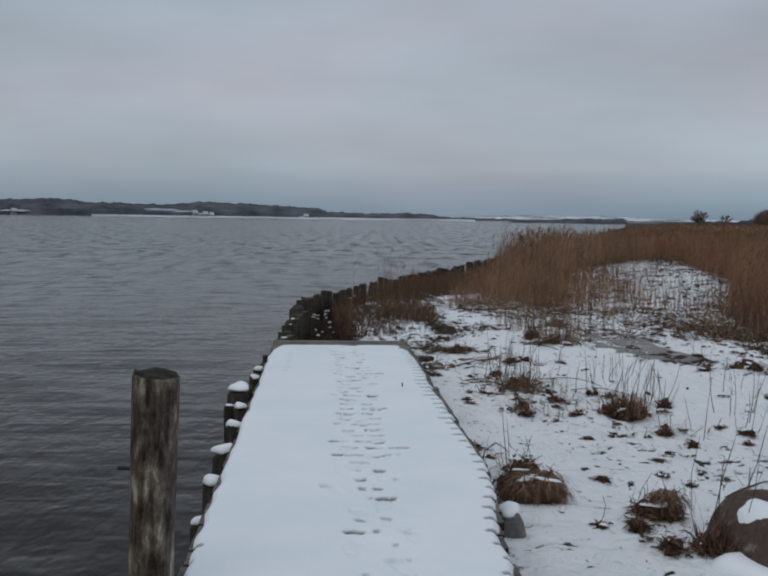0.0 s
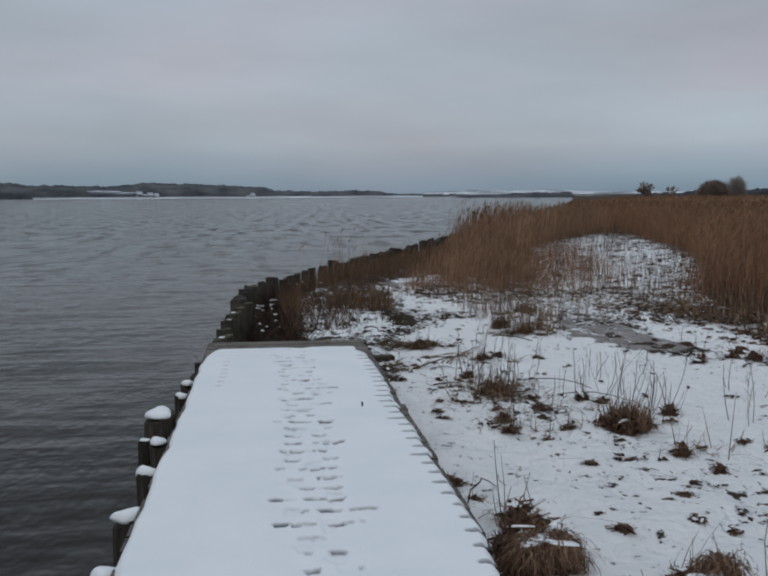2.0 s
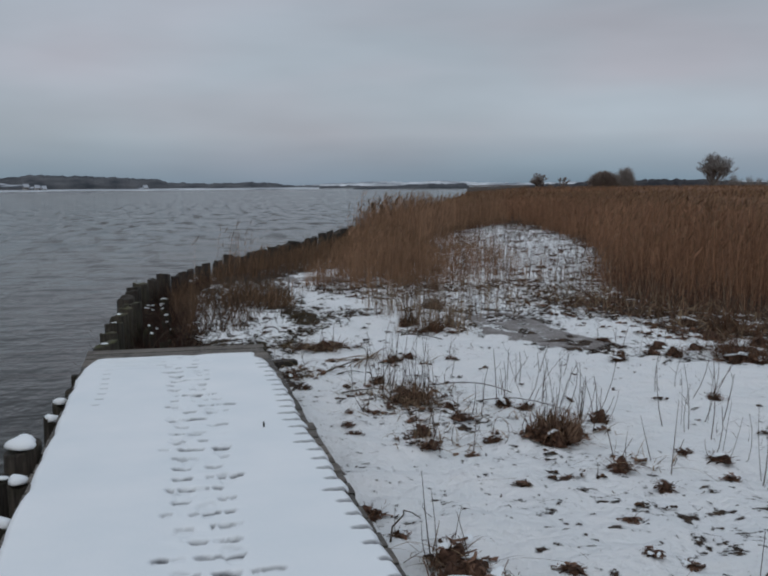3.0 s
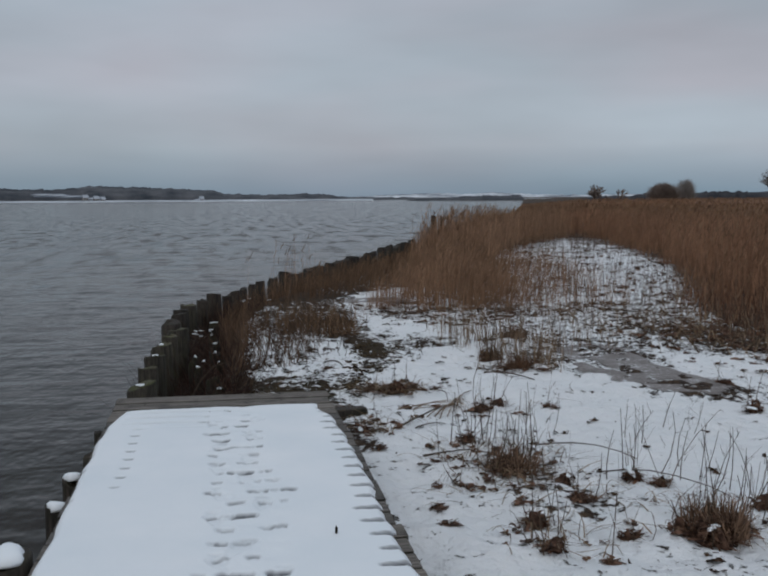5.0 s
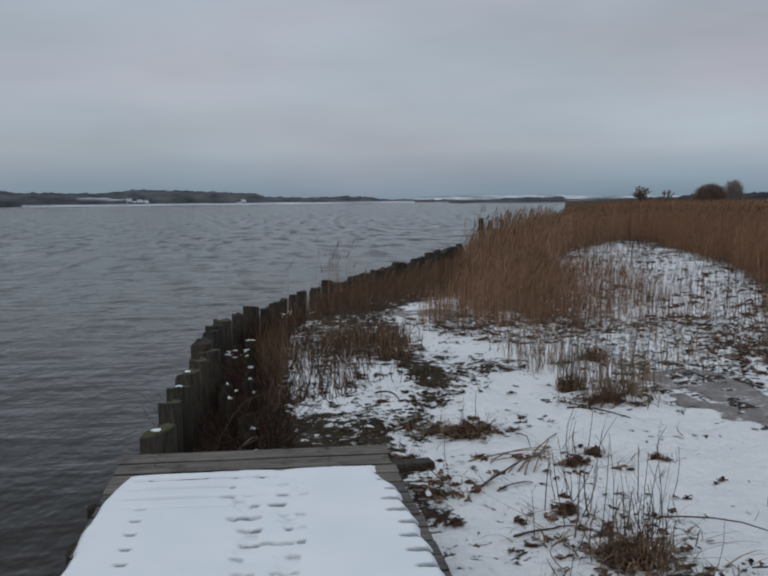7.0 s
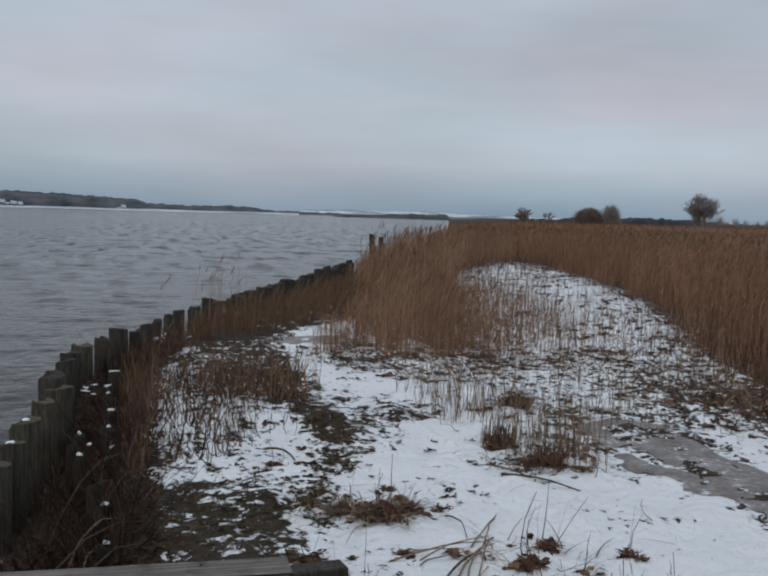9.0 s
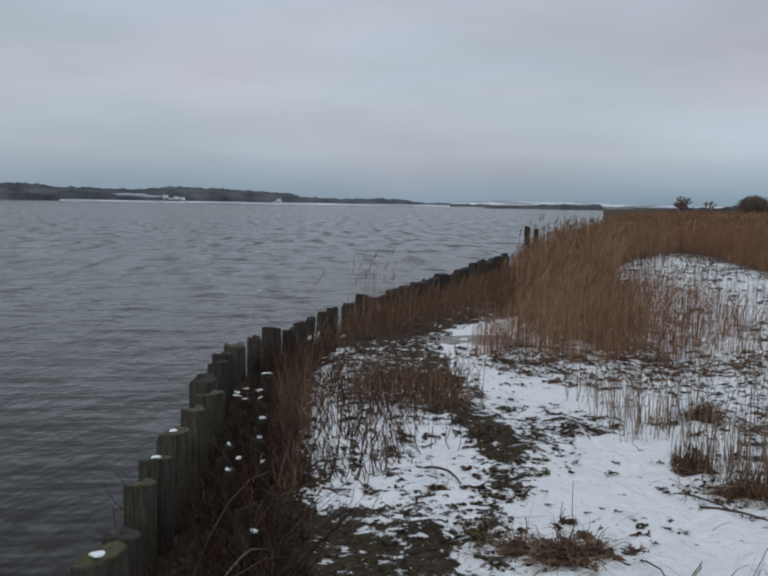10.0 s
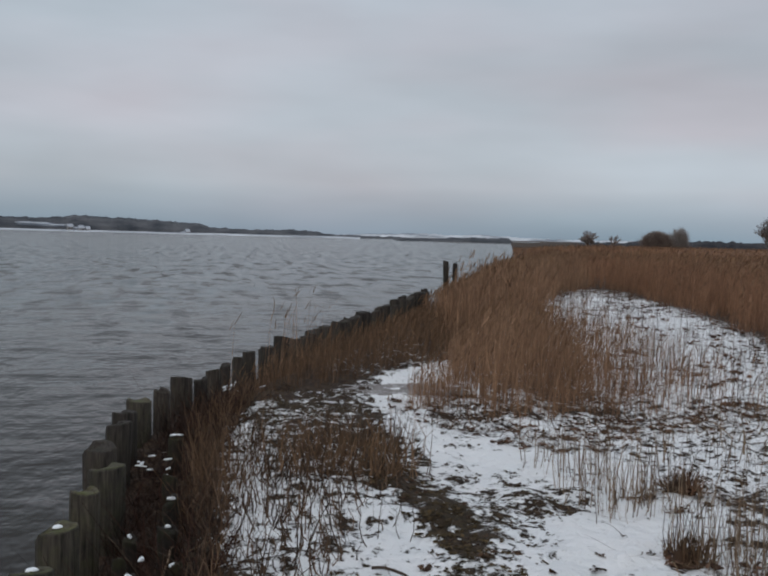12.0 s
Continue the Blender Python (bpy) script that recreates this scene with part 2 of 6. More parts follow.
M_MOSS = stalk_material("olive_moss", (0.016, 0.012, 0.006), (0.115, 0.082, 0.042))
M_DULL = stalk_material("withered_leaf", (0.030, 0.018, 0.014), (0.19, 0.110, 0.077))
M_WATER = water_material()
M_BOULDER = rock_material("brown_boulder", (0.040, 0.027, 0.022), (0.125, 0.088, 0.072))
M_STONE = rock_material("grey_stone", (0.10, 0.10, 0.10), (0.24, 0.235, 0.225))
M_WOODS = far_material("far_woods", (0.045, 0.052, 0.062), (0.12, 0.125, 0.135), 0.05)
M_FARSNOW = far_material("far_snowfield", (0.25, 0.28, 0.32), (0.50, 0.54, 0.60), 0.012)
M_ICE, _t, _b = shader("grey_ice", 0.5, 0.25)
_frost = calc(_t, "ADD", calc(_t, "MULTIPLY", noise_tex(_t, 2.4, 6, 0.7), 0.6), calc(_t, "MULTIPLY", noise_tex(_t, 17, 5, 0.65), 0.4))
_t.links.new(ramp(_t, _frost, [(0.34, (0.075, 0.063, 0.057)), (0.48, (0.15, 0.132, 0.124)), (0.55, (0.23, 0.212, 0.205)), (0.62, (0.62, 0.65, 0.68))]), _b.inputs["Base Color"])
bump(_t, _b, _frost, 0.3, 0.01)
M_HOUSE = far_material("far_house_wall", (0.25, 0.245, 0.24), (0.36, 0.35, 0.34), 0.5)
M_METAL, _t, _b = shader("rusty_iron", 0.7, 0.4)
_b.inputs["Base Color"].default_value = (0.02, 0.017, 0.015, 1)


# ---- mesh helpers ----
def soup(name, quads, material, parent=None):
    """A mesh of loose four-cornered faces from an array of shape (n, 4, 3)."""
    q = np.asarray(quads, dtype=np.float32).reshape(-1, 4, 3)
    n = len(q)
    me = bpy.data.meshes.new(name)
    me.vertices.add(4 * n)
    me.vertices.foreach_set("co", q.ravel())
    me.loops.add(4 * n)
    me.loops.foreach_set("vertex_index", np.arange(4 * n, dtype=np.int32))
    me.polygons.add(n)
    me.polygons.foreach_set("loop_start", np.arange(0, 4 * n, 4, dtype=np.int32))
    me.polygons.foreach_set("loop_total", np.full(n, 4, dtype=np.int32))
    me.update(calc_edges=True)
    me.materials.append(material)
    ob = new(name, me)
    ob.parent = parent
    return ob


def strips(chains, name, material, parent=None):
    """Ribbons that stay joined along their length. chains: array (n, k, 2, 3) of left and right rims."""
    c = np.asarray(chains, dtype=np.float32)
    n, k = c.shape[:2]
    me = bpy.data.meshes.new(name)
    me.vertices.add(n * k * 2)
    me.vertices.foreach_set("co", c.ravel())
    base = (np.arange(n) * k * 2)[:, None, None] + (np.arange(k - 1) * 2)[None, :, None]
    idx = (base + np.array([0, 1, 3, 2])[None, None, :]).astype(np.int32).ravel()
    f = n * (k - 1)
    me.loops.add(4 * f)
    me.loops.foreach_set("vertex_index", idx)
    me.polygons.add(f)
    me.polygons.foreach_set("loop_start", np.arange(0, 4 * f, 4, dtype=np.int32))
    me.polygons.foreach_set("loop_total", np.full(f, 4, dtype=np.int32))
    me.update(calc_edges=True)
    me.materials.append(material)
    ob = new(name, me)
    ob.parent = parent
    return ob


def sheet(name, xs, ys, zs, material, smooth=True, keep=None):
    """A grid surface: zs has shape (len(ys), len(xs)); keep masks the cells that stay."""
    nx, ny = len(xs), len(ys)
    v = np.empty((ny, nx, 3), dtype=np.float32)
    v[..., 0], v[..., 1], v[..., 2] = xs[None, :], ys[:, None], zs
    a = (np.arange(ny - 1)[:, None] * nx + np.arange(nx - 1)[None, :])
    f = np.stack([a, a + 1, a + nx + 1, a + nx], -1).reshape(-1, 4)
    if keep is not None:
        f = f[keep.reshape(-1)]
    f = f.astype(np.int32)
    me = bpy.data.meshes.new(name)
    me.vertices.add(nx * ny)
    me.vertices.foreach_set("co", v.ravel())
    me.loops.add(4 * len(f))
    me.loops.foreach_set("vertex_index", f.ravel())
    me.polygons.add(len(f))
    me.polygons.foreach_set("loop_start", np.arange(0, 4 * len(f), 4, dtype=np.int32))
    me.polygons.foreach_set("loop_total", np.full(len(f), 4, dtype=np.int32))
    me.polygons.foreach_set("use_smooth", np.full(len(f), smooth))
    me.update(calc_edges=True)
    me.materials.append(material)
    return new(name, me)


def part(name, bm, material, parent=None, label="", smooth=False):
    me = bpy.data.meshes.new(name)
    bm.to_mesh(me)
    bm.free()
    me.materials.append(material)
    if smooth:
        me.polygons.foreach_set("use_smooth", np.full(len(me.polygons), True))
    ob = new(name, me)
    ob.parent = parent
    return tagged(ob, label)


def hollow(name, x=0, y=0, z=0, turn=0):
    ob = new(name)
    ob.matrix_basis = pose(x, y, z, 0, 0, turn)
    return ob


rng = np.random.default_rng(7)


def lattice(seed, n=64):
    return np.random.default_rng(seed).random((n, n))


def value_noise(x, y, scale, seed):
    """Smooth noise in 0..1 on arrays."""
    g = lattice(seed)
    u, w = np.asarray(x, float) / scale, np.asarray(y, float) / scale
    i, j = np.floor(u).astype(int), np.floor(w).astype(int)
    a, b = u - i, w - j
    a, b = a * a * (3 - 2 * a), b * b * (3 - 2 * b)
    k = len(g)
    return (g[i % k, j % k] * (1 - a) * (1 - b) + g[(i + 1) % k, j % k] * a * (1 - b)
            + g[i % k, (j + 1) % k] * (1 - a) * b + g[(i + 1) % k, (j + 1) % k] * a * b)


def step(v, a, b):
    s = np.clip((np.asarray(v, float) - a) / (b - a), 0, 1)
    return s * s * (3 - 2 * s)


# ---- plan ----
WATER_Z = -0.95
SHORE_Y = [-400, -14, 1, 3, 6, 7.8, 9, 10, 12.6, 14.5, 17.2, 20.8, 25.5, 29.3, 36.5, 100, 250, 700, 2600]
SHORE_X = [-3.0, -0.86, -0.78, -0.76, -0.67, -0.62, -0.4, -0.15, 0.7, 1.38, 2.58, 3.84, 5.65, 7.05, 9.64, 31.5, 79, 220, 820]
BED_Y = [-400, -14, 0, 2, 3.7, 5.5, 6.9, 10.1, 14.2, 23, 33.6, 45.7]
BED_X = [9.5, 9.5, 9.2, 8.85, 8.5, 8.05, 7.7, 8.85, 10.7, 14.2, 17.2, 20.0]
STAND_Y = [8.3, 8.65, 9.1, 9.5, 11, 12.6, 14.2, 18, 22, 30, 45.7]
STAND_L = [3.35, 2.6, 2.6, 2.75, 3.4, 3.95, 4.5, 5.25, 5.9, 8.0, 13.5]
STAND_R = [3.7, 4.6, 5.6, 6.35, 6.05, 5.95, 6.15, 7.1, 8.3, 10.6, 19.6]


def shore(y):
    return np.interp(y, SHORE_Y, SHORE_X)


def near_line(x, y, points, width):
    """1 on a polyline, falling to 0 at the width."""
    best = np.full(np.shape(x), 1e9)
    for (ax, ay), (bx, by) in zip(points[:-1], points[1:]):
        dx, dy = bx - ax, by - ay
        u = np.clip(((x - ax) * dx + (y - ay) * dy) / (dx * dx + dy * dy + 1e-9), 0, 1)
        best = np.minimum(best, np.hypot(x - ax - u * dx, y - ay - u * dy))
    return 1 - step(best, width * 0.35, width)


HOLLOWS = [([(4.8, 4.1), (4.62, 3.1), (4.7, 2.3), (4.85, 1.7)], -0.415, 0.60), ([(2.45, 10.45), (3.25, 10.65)], -0.375, 0.6)]


def ground_z(x, y):
    x, y = np.asarray(x, float), np.asarray(y, float)
    inland = x - shore(y)
    z = -0.36 - 0.02 * np.clip(x - 1, 0, 8) - 0.006 * np.clip(y - 8, 0, 60)
    z = z + 0.05 * (value_noise(x, y, 1.3, 3) - 0.5) + 0.075 * (value_noise(x, y, 0.33, 4) - 0.5) + 0.055 * (value_noise(x, y, 0.15, 5) - 0.5)
    z = z - (0.12 * (1 - step(inland, 0.3, 1.1)) + 0.36 * (1 - step(inland, 0.52, 0.92)) * (1 - 0.7 * step(y, 6, 9))) * step(y, -0.6, 0.4)
    # two shallow frozen hollows
    for line, level, wide in HOLLOWS:
        sink = near_line(x, y, line, wide)
        z = z * (1 - sink) + sink * (level - 0.056 + 0.075 * value_noise(x, y, 0.22, 6) + 0.03 * value_noise(x, y, 0.09, 7))
    return np.where(inland < 0.0, np.maximum(-2.6, z - 0.4 + 6 * inland), z)


PATH_LINE = [(1.75, 7.2), (1.66, 6.4), (1.70, 5.5), (1.92, 4.75), (1.86, 4.0), (1.78, 3.3), (1.58, 2.8), (1.41, 2.3), (1.38, 1.9)]
BELT_LINE = [(2.5, 9.2), (2.95, 8.1), (3.8, 7.15), (5.0, 8.2), (6.1, 8.5), (7.0, 9.2), (7.2, 6.6), (7.5, 4.0), (7.8, 1.5)]


def bareness(x, y):
    """The share of the ground that the snow leaves open."""
    b = 0.03 + 0.07 * (1 - step(x, 2.6, 3.6)) + 0.22 * step(value_noise(x, y, 1.1, 11), 0.55, 0.95) + 0.16 * step(value_noise(x, y, 0.4, 12), 0.6, 0.95)
    b = b + 0.30 * near_line(x, y, PATH_LINE[1:5], 0.26) + 0.26 * near_line(x, y, PATH_LINE, 0.17) + 0.16 * near_line(x - 0.3, y, PATH_LINE[:5], 0.7)
    b = b + 0.34 * near_line(x, y, [(2.35, 5.4), (2.9, 5.0)], 0.5)
    b = b + 0.45 * near_line(x, y, [(1.45, 1.68), (1.98, 1.66)], 0.3)
    b = b + 0.24 * near_line(x, y, BELT_LINE, 0.6) + 0.13 * near_line(x, y, BELT_LINE, 1.7)
    near_moss = step(x, 0.0, 0.3) * (1 - step(x, 0.98, 1.28)) * step(y, 0.0, 0.3) * (1 - step(y, 2.1, 2.7))
    b = b + 0.55 * near_moss
    b = b + 0.26 * step(x, 0.0, 0.3) * (1 - step(x, 0.9, 1.5)) * step(y, 2.0, 3.0) * (1 - step(y, 3.6, 5.0))
    b = b + 0.46 * step(x, 0.3, 0.8) * (1 - step(x - 0.22 * np.clip(y - 8, 0, 5), 2.0, 2.5)) * step(y, 6.3, 7.0) * (1 - step(y, 10.8, 12.5))
    b = b + 0.35 * step(x, 0.4, 0.8) * (1 - step(x, 1.6, 2.2)) * step(y, 4.4, 5.2) * (1 - step(y, 6.2, 7))
    b = b + 0.24 * step(x, 4.0, 5.0) * step(y, 2.6, 4.6) + 0.35 * near_line(x, y, [(4.85, 1.7), (4.75, 4.3)], 0.75)
    b = b + 0.5 * near_line(x, y, [(0.95, 1.0), (1.15, 0.2), (1.0, -0.6)], 0.26)
    b = b + 0.3 * near_line(x, y, [(0.95, -0.6), (0.95, -6)], 0.16)
    b = b + 0.30 * near_line(x, y, [(2.2, -0.3), (2.1, -1.5), (2.3, -2.1)], 0.5)
    b = b + 0.28 * near_line(x, y, [(3.2, 2.8), (3.8, 3.6)], 0.7)
    b = b + 0.3 * step(x, 3.9, 4.6) * step(y, 3.6, 5.0) * (1 - step(y, 8.5, 9.5)) * value_noise(x, y, 0.6, 13) * 1.6
    b = np.minimum(b, 0.38 + 0.13 * near_line(x, y, PATH_LINE[1:5], 0.34) + (0.10 + 0.14 * step(y, 6.4, 7.2)) * step(x, 0.0, 0.3) * (1 - step(x, 2.0, 2.6)))
    b = b + 0.22 * near_line(x, y, PATH_LINE[2:6], 0.34) * (0.05 + 1.15 * value_noise(x, y, 0.2, 73)) + 0.12 * near_line(x, y, PATH_LINE, 0.15) + 0.2 * near_line(x, y, [(2.15, 3.6), (2.3, 4.6), (2.75, 4.9)], 0.4)
    b = b + 0.24 * near_moss * (0.3 + 1.2 * value_noise(x, y, 0.45, 74))
    b = np.where((y > 9.0) & (x > np.interp(y, [9, 10, 11, 13], [2.3, 2.2, 2.5, 3.1])) & (x < 4.5), np.minimum(b, 0.15), b)
    b = np.where((y > 6.5) & (y < 9.6) & (x > 2.12 + 0.1 * np.sin(3 * y)) & (x < 2.75), np.minimum(b, 0.2), b)
    b = b + 0.26 * near_line(x, y, [(4.85, 1.7), (4.75, 4.3)], 1.1) * (0.4 + value_noise(x, y, 0.4, 14))
    b = b - 0.16 * near_line(x, y, [(2.2, -0.2), (2.45, 1.8), (2.6, 3.6)], 0.8) - 0.10 * near_line(x, y, [(3.4, -1.5), (3.6, 1.2)], 0.9)
    inland = x - shore(y)
    b = b + 0.9 * (1 - step(inland, 0.75, 1.15)) * step(y, 0.2, 0.8)
    strip = np.interp(y, [8.6, 10, 11, 13.4, 14.2, 17, 20, 27], [0.7, 1.4, 1.85, 2.6, 3.3, 3.0, 2.5, 1.0])
    b = b + 0.65 * (1 - step(inland - strip, -0.35, 0.25)) * step(y, 8.4, 9.2)
    bed = np.interp(y, BED_Y, BED_X)
    b = b + 0.8 * step(x - bed, 0.0, 1.2) + 0.28 * step(x - bed, -2.9, -1.4) * (1 - step(y, 5.5, 7.5)) * (0.3 + 1.2 * value_noise(x, y, 0.5, 15))
    stand = step(x - np.interp(y, STAND_Y, STAND_L), -0.2, 0.4) * (1 - step(x - np.interp(y, STAND_Y, STAND_R), -1.0, 0.0)) * step(y, 7.6, 8.2)
    b = b + 0.42 * stand * (0.3 + 1.2 * value_noise(x, y, 0.35, 78))
    b = b + 0.30 * near_line(x, y, [(5.2, 1.6), (5.7, 0.9), (6.6, 0.5), (8.2, -0.4)], 1.0) * (0.3 + 1.1 * value_noise(x, y, 0.3, 100))
    b = b + 0.8 * step(y, 46, 49)
    return np.clip(b, 0, 1.2)


def mossiness(x, y):
    m = 0.9 * step(x, -0.3, 0.3) * (1 - step(x, 2.2, 2.8)) * step(y, -0.4, 0.3) * (1 - step(y, 9, 10))
    return m * (0.1 + 0.7 * value_noise(x, y, 0.5, 21))


def graded(fine_a, fine_b, fine, lo, hi, grow=1.13):
    mid = np.arange(fine_a, fine_b + fine / 2, fine)
    up, s = [mid[-1]], fine
    while up[-1] < hi:
        s *= grow
        up.append(up[-1] + s)
    down, s = [mid[0]], fine
    while down[-1] > lo:
        s *= grow
        down.append(down[-1] - s)
    return np.array(down[:0:-1] + list(mid) + up[1:])


# ---- ground and lake ----
gx, gy = graded(-0.9, 6.0, 0.05, -1400, 1800), graded(-9.0, 12.0, 0.06, -300, 2600)
GX, GY = np.meshgrid(gx, gy)
GZ = ground_z(GX, GY)
far_up = step(GY, 900, 1500)
GZ = np.where(GY > 880, np.maximum(GZ, -2.6 + 3.0 * far_up), GZ)
ground = sheet("ground", gx, gy, GZ, M_GROUND)
for key, field in (("bare", bareness(GX, GY)), ("moss", mossiness(GX, GY))):
    ground.data.attributes.new(key, "FLOAT", "POINT").data.foreach_set("value", field.astype(np.float32).ravel())
tagged(ground, "flat marshy shore under thin patchy snow with moss and mud", "ground", kind="structure")

wx, wy = graded(-7.0, 3.0, 0.09, -1500, 900, 1.045), graded(-10.0, 9.0, 0.09, -300, 1400, 1.035)
WX, WY = np.meshgrid(wx, wy)
fade = 1 - step(np.hypot(WX, WY), 60, 140)
swell = np.zeros_like(WX)
for wave in range(11):
    heading, length = radians(-80 + rng.normal(0, 13)), 0.42 * 1.22 ** wave
    phase, size = rng.random() * 6.3, 0.0050 * min(length, 1.0)
    warp = 1.2 * value_noise(WX, WY, 2.5 + length, 40 + wave)
    swell += size * np.sin((WX * math.cos(heading) + WY * math.sin(heading)) * 2 * math.pi / length + phase + 4 * warp)
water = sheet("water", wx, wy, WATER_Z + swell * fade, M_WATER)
tagged(water, "grey choppy lake water with small wind waves", "water", kind="structure")


# ---- jetty ----
PITCH = 0.195


def deck_right(y):
    return np.interp(y, [-14, -8.3, -7.9, -7.1, -6.35, 0.2], [0.66, 0.67, 0.68, 0.78, 0.85, 0.85])


def make_plank(parent, y, wide, x0, x1, z):
    bm = bmesh.new()
    n = 7
    rows = []
    for i in range(n):
        x = x0 + (x1 - x0) * i / (n - 1)
        wob = 0.004 * math.sin(3 * x + 9 * y)
        rows.append([bm.verts.new((x, y - wide / 2 + wob, z - 0.045)), bm.verts.new((x, y - wide / 2 + wob, z - 0.003)), bm.verts.new((x, y - wide / 2 + 0.004 + wob, z)),
                     bm.verts.new((x, y + wide / 2 - 0.004 + wob, z)), bm.verts.new((x, y + wide / 2 + wob, z - 0.003)), bm.verts.new((x, y + wide / 2 + wob, z - 0.045))])
    for a, b in zip(rows[:-1], rows[1:]):
        for k in range(6):
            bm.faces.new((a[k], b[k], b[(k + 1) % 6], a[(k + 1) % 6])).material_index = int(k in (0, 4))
    bm.faces.new(rows[0][::-1])
    bm.faces.new(rows[-1])
    bmesh.ops.recalc_face_normals(bm, faces=bm.faces)
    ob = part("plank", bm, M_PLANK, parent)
    # long sides coloured near black, so the gaps between planks look dark
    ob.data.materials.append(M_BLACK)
    return ob


def make_beam(name, parent, x0, x1, y0, y1, z0, z1, material):
    bm = bmesh.new()
    bmesh.ops.create_cube(bm, size=1)
    for v in bm.verts:
        v.co = ((x0 + x1) / 2 + v.co.x * (x1 - x0), (y0 + y1) / 2 + v.co.y * (y1 - y0), (z0 + z1) / 2 + v.co.z * (z1 - z0))
    bmesh.ops.bevel(bm, geom=bm.edges[:], offset=0.008, segments=1, affect="EDGES")
    return part(name, bm, material, parent)


jetty = tagged(hollow("jetty", 0, -6.5, -0.4), "weathered grey plank jetty under fresh snow beside the lake", "jetty")
plank_edges, planks = [], []
py = -0.085
while py > -14.2:
    wide = 0.207 if py > -0.5 else PITCH - 0.022
    x0 = -0.815 + rng.normal(0, 0.006)
    x1 = float(deck_right(py - wide / 2)) + rng.normal(0, 0.008)
    ob = make_plank(None, py - wide / 2, wide, x0, x1, rng.normal(0, 0.0015))
    ob.parent, ob.matrix_parent_inverse = jetty, jetty.matrix_basis.inverted()
    plank_edges.append(py)
    planks.append(ob)
    py -= wide + (0.030 if py > -0.5 else 0.022)
for bx in (-0.6, 0.45):
    ob = make_beam("beam", None, bx - 0.06, bx + 0.06, -14.0, -0.18, -0.22, -0.05, M_PILE)
    ob.parent, ob.matrix_parent_inverse = jetty, jetty.matrix_basis.inverted()
for sy in (-0.28, -2.6, -5.0, -7.4, -9.8, -12.2):
    for sx in (-0.6, 0.45):
        ob = make_beam("support", None, sx - 0.07, sx + 0.07, sy - 0.07, sy + 0.07, -2.5, -0.2, M_PILE)
        ob.parent, ob.matrix_parent_inverse = jetty, jetty.matrix_basis.inverted()
for k, yy in enumerate(plank_edges[:70]):
    for nx in (-0.6, 0.45):
        if yy > -0.6:
            bm = bmesh.new()
            bmesh.ops.create_cone(bm, cap_ends=True, segments=8, radius1=0.007, radius2=0.006, depth=0.006, matrix=pose(nx + 0.01, yy - 0.06, 0.003))
            part("nail", bm, M_METAL, planks[k], "rusty nail head")

# snow on the deck: a thick sheet, dented by steps and notched at the plank gaps
sx_, sy_ = np.arange(-0.845, 0.868, 0.0105), np.arange(-13.4, -0.30, 0.0082)
SX, SY = np.meshgrid(sx_, sy_)
right = deck_right(SY)
rim_r = right + 0.02 - 0.022 * step(SY, -7.5, -4.5) - 0.03 * value_noise(SX * 0, SY, 0.17, 51) - 0.02 * step(SY, -2.2, -0.6) ** 2 - 0.012 * step(SY, -5.5, -3.5)
rim_l = -0.83 + 0.03 * value_noise(SX * 0, SY, 0.2, 52) + 0.03 * step(SY, -1.4, -0.35) ** 2
end = -0.465 - 0.03 * value_noise(SX, SY * 0, 0.25, 53) - 0.02 * value_noise(SX, SY, 0.05, 57) - 0.12 * step(SX, 0.66, 0.82) ** 2 - 0.04 * step(-SX, 0.35, 0.8) - 0.05 * step(-SX, 0.7, 0.85) ** 2
inset = np.minimum(np.minimum(rim_r - SX, SX - rim_l), end - SY)
SZ = -0.03 + (0.042 + 0.020 * step(end - SY, 0.0, 1.0)) * step(inset, -0.02, 0.05 + 0.1 * step(SY, -1.2, -0.7)) + 0.005 * (value_noise(SX, SY, 0.5, 54) - 0.5) + 0.002 * (value_noise(SX, SY, 0.12, 55) - 0.5)
edges = np.array(plank_edges) + 0.011
nearest = np.argmin(np.abs(SY[:, 0][:, None] - edges[None, :]), axis=1)
off_gap = (SY[:, 0] - edges[nearest])[:, None]
# tapered melt notches along both long edges
reach_r = (0.18 + 0.08 * rng.random(len(edges)))[nearest][:, None] * np.interp(SY, [-8, -6, -4.5, -3, -1], [0.45, 0.55, 0.8, 0.85, 0.65])
reach_l = (0.03 + 0.05 * rng.random(len(edges)))[nearest][:, None] * np.interp(SY, [-8.4, -7.9, -7.6, -4, -3], [2.0, 1.8, 0.3, 0.3, 1.0])
wedge = np.maximum(np.clip(1 - (rim_r + 0.02 - SX) / reach_r, 0, 1), np.clip(1 - (SX - rim_l + 0.03) / reach_l, 0, 1))
half = (0.006 + 0.024 * wedge) * (wedge > 0)
SZ -= 0.048 * np.minimum(np.clip((half - off_gap) / 0.014, 0, 1), np.clip((half + 0.022 + off_gap) / 0.032, 0, 1)) * np.clip(wedge * 4, 0, 1)
TRAIL = np.clip(1 - np.abs(SX - 0.09 - 0.04 * np.sin(SY * 1.3)) / 0.26, 0, 1)
SZ -= 0.010 * step(TRAIL, 0.1, 0.6) * value_noise(SX, SY, 0.09, 60)
